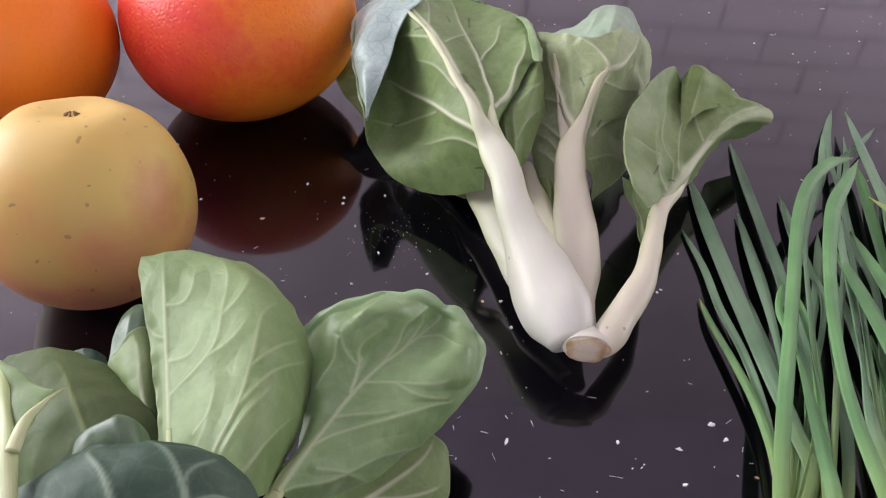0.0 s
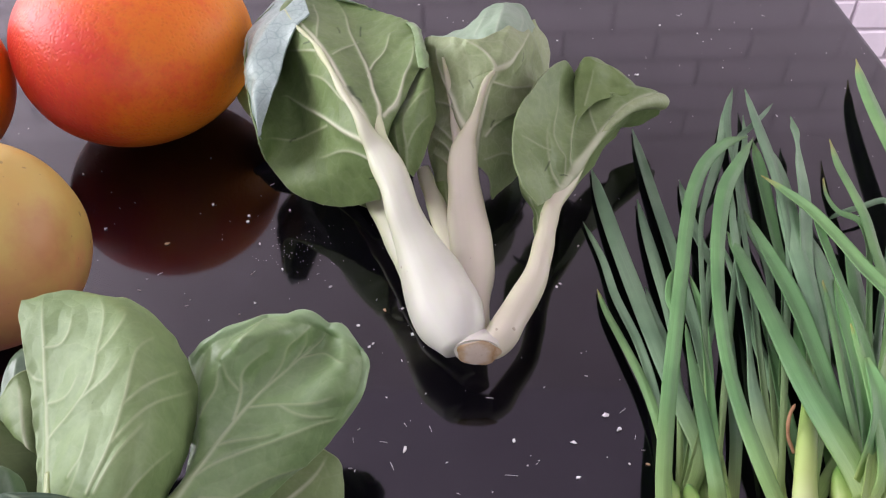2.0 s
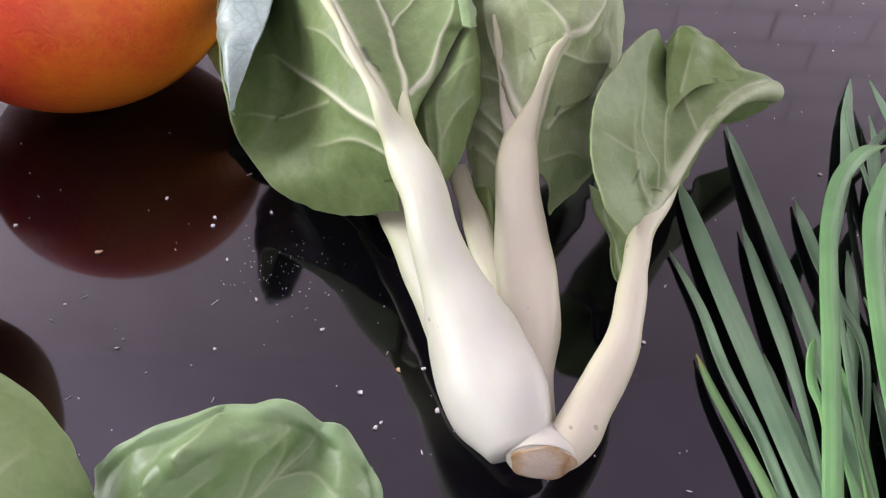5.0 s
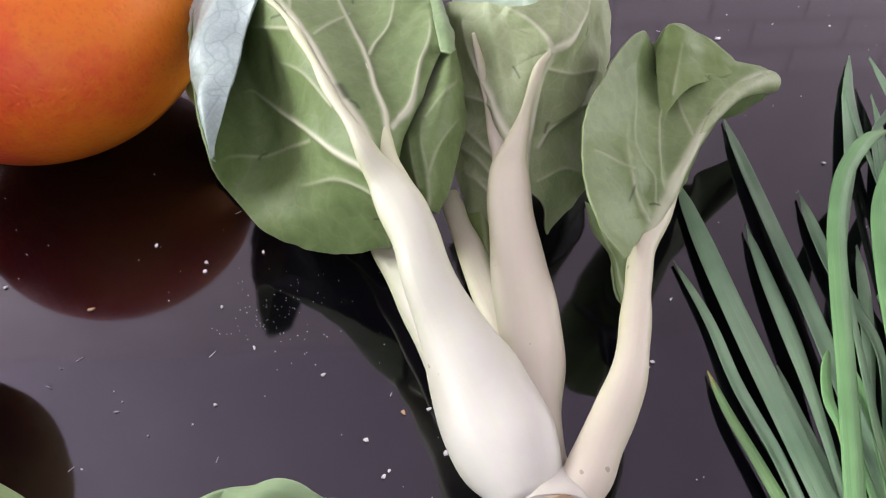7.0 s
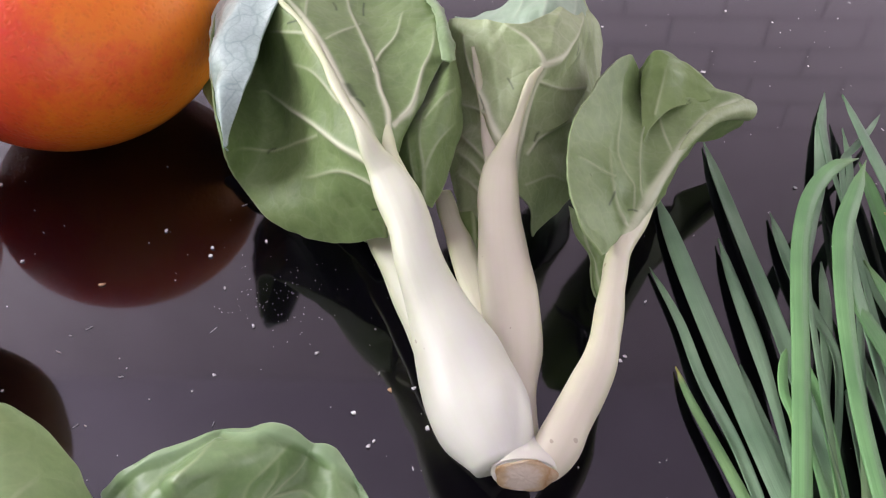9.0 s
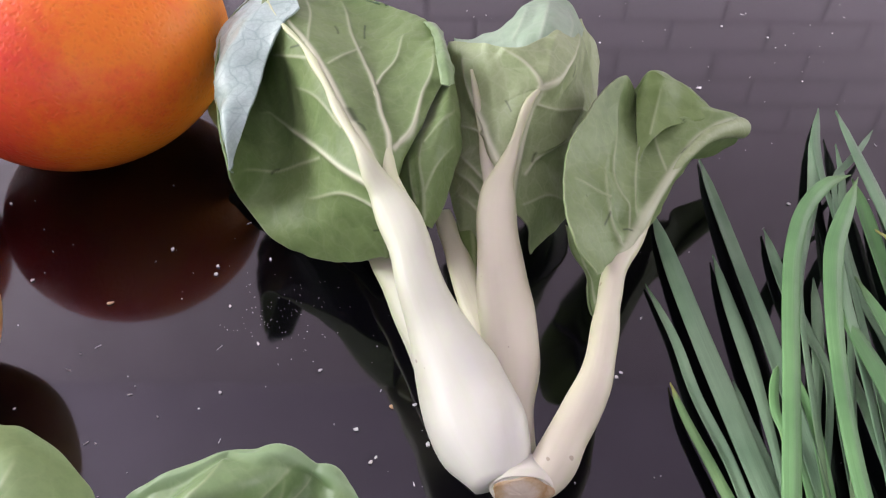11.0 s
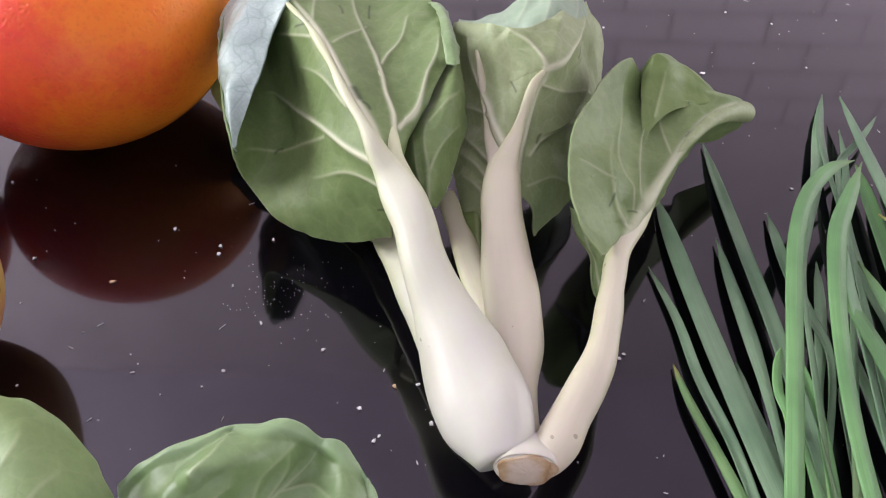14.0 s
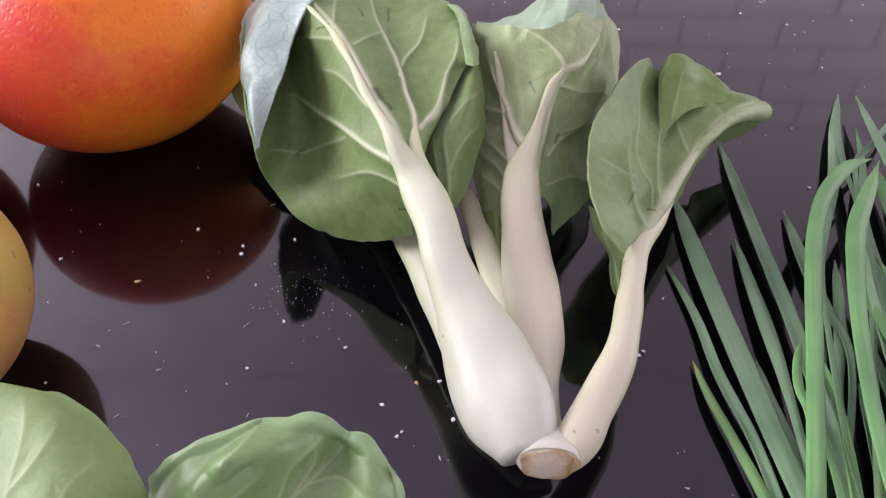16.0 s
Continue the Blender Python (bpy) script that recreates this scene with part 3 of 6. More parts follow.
def window(name, axis, at, o):
    """A white frame with a middle bar round an opening."""
    o0, o1, p0, p1 = o
    top = empty(name, (at, (o0 + o1) / 2, p0) if axis == "x" else ((o0 + o1) / 2, at, p0), "white framed window, out of view, with a soft area lamp as daylight", "window", kind="structure")
    w = 0.05
    for nm, u0, u1, z0, z1 in (("frame_bar", o0, o1, p0, p0 + w), ("frame_bar", o0, o1, p1 - w, p1), ("frame_bar", o0, o0 + w, p0 + w, p1 - w), ("frame_bar", o1 - w, o1, p0 + w, p1 - w), ("mullion", (o0 + o1) / 2 - w / 2, (o0 + o1) / 2 + w / 2, p0 + w, p1 - w)):
        lo, hi = ((at - 0.03, u0, z0), (at + 0.03, u1, z1)) if axis == "x" else ((u0, at - 0.03, z0), (u1, at + 0.03, z1))
        place(mesh_object(nm, box_bm(lo, hi, 0.006), FRAME, smooth=False), top)


window("window_1", "x", X0 - 0.09, (0.02, 1.58, 0.22, 1.68))
# The east and south windows are added, unseen, to go with the fill lamps.
window("added_window_3", "x", X1 + 0.09, (0.62, 1.60, -0.38, 1.10))
window("added_window_2", "y", Y0 - 0.09, (-0.2, 1.4, 0.35, 1.6))


# ---- table ----
def dining_table():
    top = empty("table", (-0.35, 0.25, Z0), "polished black table with a mirror-like square-edged top", "table")
    place(mesh_object("tabletop", box_bm((-1.15, -0.42, -0.03), (0.386, 0.98, 0.0), 0.003, 3), TABLE, smooth=False), top)
    for x in (-1.08, 0.316):
        for y in (-0.35, 0.91):
            bm = bmesh.new()
            bmesh.ops.create_cone(bm, cap_ends=True, segments=4, radius1=0.032, radius2=0.048, depth=-Z0 - 0.03, matrix=pose(x, y, (Z0 - 0.03) / 2, 0, 0, 45))
            bmesh.ops.bevel(bm, geom=bm.edges[:], offset=0.004, segments=2, affect="EDGES")
            place(mesh_object("leg", bm, LEG, smooth=False), top)


dining_table()


# ---- the pak choi in the middle ----
pak_choi = empty("pak_choi", (0.150, 0.268, 0.0), "fresh pak choi with white stalks and broad green leaves", "pak choi")
stalk_a = stalk("stalk", [(0.1454, 0.2706, 0.0185, 0.0145, 0.0120), (0.1434, 0.2766, 0.0195, 0.0212, 0.0170), (0.1410, 0.2831, 0.0200, 0.0260, 0.0200), (0.1385, 0.2910, 0.0210, 0.0267, 0.0205), (0.1356, 0.2982, 0.0235, 0.0242, 0.0185), (0.1322, 0.3053, 0.0265, 0.0203, 0.0155), (0.1290, 0.3120, 0.0302, 0.0174, 0.0130), (0.1258, 0.3187, 0.0342, 0.0148, 0.0110), (0.1230, 0.3255, 0.0382, 0.0134, 0.0092), (0.1205, 0.3328, 0.0420, 0.0126, 0.0078), (0.1169, 0.3415, 0.0458, 0.0122, 0.0064), (0.1134, 0.3478, 0.0486, 0.0102, 0.0052), (0.1098, 0.3517, 0.0518, 0.0066, 0.0040), (0.1061, 0.3573, 0.0562, 0.0038, 0.0026), (0.0988, 0.3701, 0.0604, 0.0028, 0.0020), (0.0910, 0.3879, 0.0632, 0.0022, 0.0016), (0.0826, 0.4046, 0.0650, 0.0018, 0.0013), (0.0746, 0.4154, 0.0664, 0.0014, 0.0010), (0.0675, 0.4298, 0.0670, 0.0009, 0.0006)], STALK, pak_choi, "broad thick white outer stalk")
stalk("rib", [(0.1225, 0.3331, 0.0395, 0.0070, 0.0040), (0.1188, 0.3415, 0.0448, 0.0086, 0.0046), (0.1162, 0.3479, 0.0492, 0.0066, 0.0036), (0.1140, 0.3544, 0.0520, 0.0040, 0.0026), (0.1117, 0.3692, 0.0548, 0.0021, 0.0015), (0.1077, 0.3861, 0.0568, 0.0016, 0.0012), (0.1026, 0.4035, 0.0574, 0.0012, 0.0009), (0.0952, 0.4257, 0.0575, 0.0007, 0.0005)], RIB, stalk_a, sink=0.003)
blade_a = blade(
    "leaf_blade",
    across(*[
        [(0.1130, 0.3453, 0.0245), (0.0945, 0.3528, 0.0150), (0.0754, 0.3611, 0.0140), (0.0625, 0.3717, 0.0230), (0.0615, 0.3675, 0.0405), (0.0572, 0.3813, 0.0470), (0.0504, 0.4105, 0.0515), (0.0502, 0.4324, 0.0560), (0.0586, 0.4507, 0.0600)],
        [(0.1121, 0.3457, 0.0340), (0.1035, 0.3508, 0.0300), (0.0907, 0.3597, 0.0300), (0.0783, 0.3810, 0.0310), (0.0690, 0.4064, 0.0350), (0.0627, 0.4203, 0.0390), (0.0583, 0.4383, 0.0440), (0.0589, 0.4479, 0.0540), (0.0642, 0.4569, 0.0610)],
        [(0.1126, 0.3464, 0.0440), (0.1101, 0.3495, 0.0500), (0.1056, 0.3594, 0.0550), (0.0985, 0.3724, 0.0590), (0.0906, 0.3900, 0.0620), (0.0823, 0.4065, 0.0640), (0.0742, 0.4178, 0.0655), (0.0675, 0.4331, 0.0660), (0.0718, 0.4554, 0.0650)],
        [(0.1148, 0.3560, 0.0460), (0.1153, 0.3603, 0.0500), (0.1159, 0.3710, 0.0530), (0.1122, 0.3828, 0.0550), (0.1089, 0.4014, 0.0560), (0.1037, 0.4202, 0.0565), (0.0962, 0.4392, 0.0570), (0.0848, 0.4560, 0.0580), (0.0781, 0.4624, 0.0610)],
        [(0.1169, 0.3671, 0.0460), (0.1191, 0.3707, 0.0500), (0.1238, 0.3795, 0.0535), (0.1288, 0.3924, 0.0570), (0.1318, 0.3949, 0.0610), (0.1294, 0.4109, 0.0615), (0.1252, 0.4260, 0.0605), (0.1135, 0.4404, 0.0590), (0.0882, 0.4553, 0.0590)],
    ]),
    [
        (0.00200, 0.00060, [(0.080, 0.094), (0.211, 0.107), (0.337, 0.094), (0.467, 0.094), (0.593, 0.082), (0.729, 0.094), (0.859, 0.082)]),
        (0.00140, 0.00060, [(0.095, 0.031), (0.216, -0.119), (0.327, -0.208), (0.412, -0.358), (0.523, -0.635)]),
        (0.00160, 0.00060, [(0.025, 0.447), (0.146, 0.346), (0.236, 0.371), (0.382, 0.434), (0.497, 0.409), (0.643, 0.421), (0.839, 0.560)]),
        (0.00120, 0.00050, [(0.171, 0.421), (0.211, 0.786), (0.352, 0.849), (0.593, 0.937)]),
        (0.00080, 0.00040, [(0.427, 0.459), (0.518, 0.660), (0.648, 0.786)]),
        (0.00070, 0.00040, [(0.513, 0.094), (0.563, -0.044), (0.643, -0.233)]),
        (0.00090, 0.00040, [(0.060, -0.094), (0.191, -0.245), (0.266, -0.497)]),
        (0.00060, 0.00030, [(0.296, -0.220), (0.327, -0.371), (0.367, -0.673), (0.447, -0.937)]),
        (0.00040, 0.00030, [(0.312, 0.019), (0.417, -0.044), (0.487, -0.182)]),
        (0.00050, 0.00030, [(0.593, 0.094), (0.759, 0.270), (0.859, 0.346)]),
        (0.00040, 0.00030, [(0.503, 0.145), (0.553, 0.371), (0.578, 0.459)]),
    ],
    LEAF_BACK, LEAF_TOP, stalk_a, "matte green underside with branching white ribs", seed=1, nu=290, nv=250, swell=0.7, scars=[(0.0011, [(0.347, 0.140), (0.329, 0.140), (0.311, 0.140)]), (0.0006, [(0.297, 0.151), (0.283, 0.173), (0.269, 0.173)]), (0.0004, [(0.685, 0.553), (0.648, 0.520), (0.616, 0.497)]), (0.0005, [(0.361, -0.665), (0.361, -0.631), (0.356, -0.587)]), (0.0004, [(0.598, -0.028), (0.589, 0.028), (0.589, 0.061)]), (0.0005, [(0.114, 0.251), (0.105, 0.274), (0.091, 0.296)]), (0.0004, [(0.046, -0.430), (0.027, -0.419), (0.009, -0.419)]), (0.0004, [(0.676, 0.352), (0.658, 0.352), (0.639, 0.341)])],
    creases=[(0.0010, 0.0050, 0.0100, [(0.116, -0.006), (0.216, -0.119), (0.327, -0.208), (0.412, -0.358), (0.523, -0.635)]), (0.0012, 0.0060, 0.0040, [(0.171, 0.421), (0.211, 0.786), (0.352, 0.849), (0.593, 0.937)]), (0.0008, 0.0030, 0.0080, [(0.513, 0.094), (0.563, -0.044), (0.643, -0.233)]), (0.0008, 0.0040, 0.0040, [(0.427, 0.459), (0.518, 0.660), (0.648, 0.786)])],
)
lobe_a = blade(
    "leaf_lobe",
    across(*[
        [(0.1187, 0.3540, 0.0370), (0.1140, 0.3672, 0.0420), (0.1141, 0.3798, 0.0440), (0.1185, 0.3947, 0.0470), (0.1246, 0.4089, 0.0510)],
        [(0.1242, 0.3485, 0.0365), (0.1247, 0.3570, 0.0440), (0.1267, 0.3669, 0.0500), (0.1298, 0.3785, 0.0545), (0.1310, 0.3942, 0.0575)],
        [(0.1271, 0.3501, 0.0330), (0.1323, 0.3628, 0.0365), (0.1360, 0.3788, 0.0420), (0.1361, 0.3877, 0.0500), (0.1338, 0.3955, 0.0570)],
    ]),
    [
        (0.00070, 0.00030, [(0.106, -0.245), (0.276, -0.384), (0.462, -0.522)]),
        (0.00060, 0.00030, [(0.025, 0.082), (0.206, 0.044), (0.427, -0.195), (0.608, -0.258)]),
        (0.00040, 0.00030, [(0.211, 0.069), (0.407, 0.283), (0.548, 0.723)]),
        (0.00040, 0.00030, [(0.558, -0.182), (0.724, 0.107), (0.794, 0.623)]),
    ],
    LEAF_BACK, LEAF_TOP, stalk_a, "smooth green side lobe tucked under the blade", seed=2, nu=140, nv=110, pale=0.5, swell=0.6,
)
# The margin's gloss from the window is put into its colour.
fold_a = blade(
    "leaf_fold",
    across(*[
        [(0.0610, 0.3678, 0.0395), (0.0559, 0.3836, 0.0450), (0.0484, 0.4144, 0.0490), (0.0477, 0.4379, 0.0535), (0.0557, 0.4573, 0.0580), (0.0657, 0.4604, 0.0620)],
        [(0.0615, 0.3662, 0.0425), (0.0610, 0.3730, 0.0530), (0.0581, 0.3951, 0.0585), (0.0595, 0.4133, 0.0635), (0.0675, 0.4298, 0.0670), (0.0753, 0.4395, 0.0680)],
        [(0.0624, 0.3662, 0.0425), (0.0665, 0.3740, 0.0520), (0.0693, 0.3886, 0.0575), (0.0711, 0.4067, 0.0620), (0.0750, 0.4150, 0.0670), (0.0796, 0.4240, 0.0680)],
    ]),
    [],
    LEAF_SHEEN, LEAF_BACK, stalk_a, "folded leaf margin showing its upper side, window gloss painted pale blue-green", seed=4, nu=120, nv=60, pucker=0.0012, swell=0.7,
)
fold_a2 = blade(
    "leaf_fold",
    across(*[
        [(0.1224, 0.4297, 0.0600), (0.1284, 0.4219, 0.0625), (0.1319, 0.4006, 0.0640), (0.1336, 0.3856, 0.0630)],
        [(0.1229, 0.4259, 0.0620), (0.1273, 0.4157, 0.0655), (0.1303, 0.3941, 0.0670), (0.1318, 0.3809, 0.0655)],
        [(0.1235, 0.4234, 0.0620), (0.1258, 0.4126, 0.0650), (0.1277, 0.3937, 0.0660), (0.1289, 0.3826, 0.0650)],
    ]),
    [],
    LEAF_CUP, LEAF_BACK, stalk_a, "narrow folded green margin", seed=6, nu=60, nv=30, pucker=0.0004,
)
stalk_b = stalk("stalk", [(0.1514, 0.2795, 0.0140, 0.0095, 0.0080), (0.1498, 0.2935, 0.0160, 0.0126, 0.0085), (0.1504, 0.3075, 0.0188, 0.0158, 0.0098), (0.1496, 0.3200, 0.0222, 0.0168, 0.0102), (0.1484, 0.3324, 0.0265, 0.0160, 0.0094), (0.1472, 0.3447, 0.0312, 0.0140, 0.0076), (0.1469, 0.3554, 0.0352, 0.0126, 0.0060), (0.1476, 0.3631, 0.0378, 0.0114, 0.0048), (0.1496, 0.3687, 0.0405, 0.0078, 0.0036), (0.1523, 0.3761, 0.0428, 0.0050, 0.0027), (0.1540, 0.3799, 0.0470, 0.0039, 0.0021), (0.1559, 0.3833, 0.0522, 0.0030, 0.0017), (0.1578, 0.3866, 0.0556, 0.0024, 0.0013), (0.1608, 0.3893, 0.0581, 0.0017, 0.0009), (0.1651, 0.3935, 0.0596, 0.0010, 0.0006)], STALK_WARM, pak_choi, "upright white middle stalk")
stalk("rib", [(0.1473, 0.3539, 0.0338, 0.0055, 0.0040), (0.1463, 0.3644, 0.0376, 0.0070, 0.0042), (0.1447, 0.3756, 0.0390, 0.0046, 0.0025), (0.1433, 0.3833, 0.0411, 0.0032, 0.0018), (0.1420, 0.3905, 0.0460, 0.0024, 0.0013), (0.1406, 0.3969, 0.0525, 0.0017, 0.0009), (0.1391, 0.4019, 0.0578, 0.0010, 0.0006)], STALK_WARM, stalk_b, sink=0.001)
blade_b = blade(
    "leaf_blade",
    [
        ((0.1472, 0.3473, 0.0160), (0.1475, 0.3547, 0.0230), (0.1498, 0.3628, 0.0290), (0.1564, 0.3636, 0.0240), (0.1612, 0.3610, 0.0110)),
        ((0.1354, 0.3627, 0.0198), (0.1414, 0.3682, 0.0297), (0.1495, 0.3694, 0.0360), (0.1633, 0.3770, 0.0284), (0.1756, 0.3817, 0.0126)),
        ((0.1322, 0.3881, 0.0276), (0.1399, 0.3893, 0.0384), (0.1518, 0.3785, 0.0438), (0.1671, 0.3923, 0.0358), (0.1854, 0.4103, 0.0161)),
        ((0.1319, 0.4067, 0.0400), (0.1407, 0.3983, 0.0500), (0.1549, 0.3859, 0.0530), (0.1704, 0.4004, 0.0450), (0.1914, 0.4398, 0.0225)),
        ((0.1310, 0.4159, 0.0515), (0.1414, 0.4030, 0.0592), (0.1592, 0.3909, 0.0580), (0.1726, 0.4054, 0.0580), (0.1918, 0.4582, 0.0301)),
        ((0.1312, 0.4146, 0.0568), (0.1415, 0.4056, 0.0617), (0.1570, 0.3971, 0.0620), (0.1703, 0.4080, 0.0634), (0.1889, 0.4613, 0.0360)),
        ((0.1316, 0.4176, 0.0588), (0.1420, 0.4085, 0.0637), (0.1536, 0.4019, 0.0660), (0.1638, 0.4079, 0.0674), (0.1852, 0.4656, 0.0421)),
    ],
    [
        (0.00160, 0.00100, [(0.094, -0.037), (0.312, -0.050), (0.450, -0.050), (0.600, -0.062), (0.775, -0.100)]),
        (0.00100, 0.00040, [(0.775, -0.100), (0.919, -0.188), (1.000, -0.325)]),
        (0.00110, 0.00040, [(0.762, -0.113), (0.769, 0.137), (0.819, 0.375), (0.919, 0.663)]),
        (0.00200, 0.00060, [(0.212, -0.137), (0.469, -0.425), (0.644, -0.650), (0.906, -0.787)]),
        (0.00100, 0.00050, [(0.175, -0.250), (0.287, -0.550), (0.394, -0.812)]),
        (0.00100, 0.00050, [(0.094, -0.363), (0.237, -0.588), (0.338, -0.838)]),
        (0.00090, 0.00040, [(0.056, -0.537), (0.188, -0.675), (0.281, -0.863)]),
        (0.00080, 0.00040, [(0.419, -0.363), (0.456, -0.625), (0.531, -0.900)]),
        (0.00090, 0.00040, [(0.231, 0.050), (0.312, 0.137), (0.394, 0.400), (0.450, 0.725)]),
        (0.00070, 0.00030, [(0.656, -0.062), (0.594, 0.225), (0.588, 0.462), (0.550, 0.800)]),
        (0.00050, 0.00030, [(0.062, 0.150), (0.150, 0.400), (0.194, 0.750)]),
    ],
    LEAF_NET, LEAF_MINT, stalk_b, "crumpled green leaf blade with a net of pale ribs", seed=2, nu=250, nv=220, pucker=0.0017, scars=[(0.0004, [(0.301, 0.095), (0.324, 0.106), (0.347, 0.117)]), (0.0004, [(0.721, 0.330), (0.744, 0.352), (0.763, 0.352)]), (0.0003, [(0.630, -0.318), (0.612, -0.285), (0.584, -0.240)])],
    creases=[(0.0030, 0.0120, 0.0016, [(0.344, 0.100), (0.412, 0.350), (0.569, 0.475), (0.688, 0.562)]), (0.0016, 0.0040, 0.0040, [(0.775, -0.100), (0.900, 0.125), (1.000, 0.525)]), (0.0012, 0.0060, 0.0030, [(0.762, -0.113), (0.931, -0.213), (1.000, -0.325)]), (0.0012, 0.0030, 0.0060, [(0.244, -0.162), (0.512, -0.512), (0.819, -0.750)]), (0.0008, 0.0020, 0.0020, [(0.662, 0.150), (0.694, 0.300), (0.769, 0.438)])],
)
fold_b = blade(
    "leaf_fold",
    [
        ((0.1334, 0.4312, 0.0528), (0.1342, 0.4260, 0.0534), (0.1355, 0.4217, 0.0530), (0.1366, 0.4201, 0.0510), (0.1382, 0.4185, 0.0490)),
        ((0.1425, 0.4297, 0.0550), (0.1432, 0.4228, 0.0560), (0.1441, 0.4159, 0.0565), (0.1451, 0.4134, 0.0545), (0.1463, 0.4119, 0.0520)),
        ((0.1511, 0.4324, 0.0579), (0.1518, 0.4227, 0.0597), (0.1529, 0.4137, 0.0600), (0.1544, 0.4096, 0.0575), (0.1555, 0.4071, 0.0545)),
        ((0.1583, 0.4412, 0.0602), (0.1594, 0.4283, 0.0626), (0.1601, 0.4143, 0.0640), (0.1611, 0.4087, 0.0610), (0.1619, 0.4045, 0.0570)),
        ((0.1671, 0.4497, 0.0599), (0.1671, 0.4331, 0.0637), (0.1666, 0.4169, 0.0655), (0.1669, 0.4097, 0.0625), (0.1672, 0.4035, 0.0585)),
        ((0.1775, 0.4560, 0.0534), (0.1757, 0.4394, 0.0577), (0.1738, 0.4231, 0.0600), (0.1728, 0.4153, 0.0580), (0.1720, 0.4112, 0.0540)),
        ((0.1852, 0.4555, 0.0446), (0.1823, 0.4409, 0.0493), (0.1801, 0.4306, 0.0510), (0.1782, 0.4254, 0.0500), (0.1766, 0.4216, 0.0480)),
    ],
    [
        (0.00050, 0.00030, [(0.519, 0.525), (0.594, 0.012), (0.656, -0.650)]),
        (0.00040, 0.00020, [(0.750, 0.800), (0.825, 0.163), (0.825, -0.450)]),
        (0.00040, 0.00020, [(0.356, 0.125), (0.431, -0.238), (0.512, -0.738)]),
    ],
    LEAF_MINT, LEAF_BACK, stalk_b, "leaf tip bent back showing its pale mint side", seed=7, nu=80, nv=60, pucker=0.0014,
)
stalk_c = stalk("stalk", [(0.1534, 0.2686, 0.0185, 0.0046, 0.0045), (0.1558, 0.2705, 0.0190, 0.0090, 0.0080), (0.1593, 0.2752, 0.0200, 0.0112, 0.0095), (0.1636, 0.2828, 0.0210, 0.0116, 0.0092), (0.1681, 0.2906, 0.0222, 0.0110, 0.0084), (0.1722, 0.2990, 0.0232, 0.0097, 0.0074), (0.1752, 0.3079, 0.0240, 0.0086, 0.0068), (0.1777, 0.3179, 0.0242, 0.0081, 0.0064), (0.1802, 0.3284, 0.0246, 0.0079, 0.0062), (0.1835, 0.3392, 0.0254, 0.0074, 0.0056), (0.1908, 0.3529, 0.0262, 0.0073, 0.0044), (0.1977, 0.3654, 0.0268, 0.0051, 0.0028), (0.2052, 0.3789, 0.0262, 0.0020, 0.0012)], STALK_WARM, pak_choi, "curved slim white stalk")
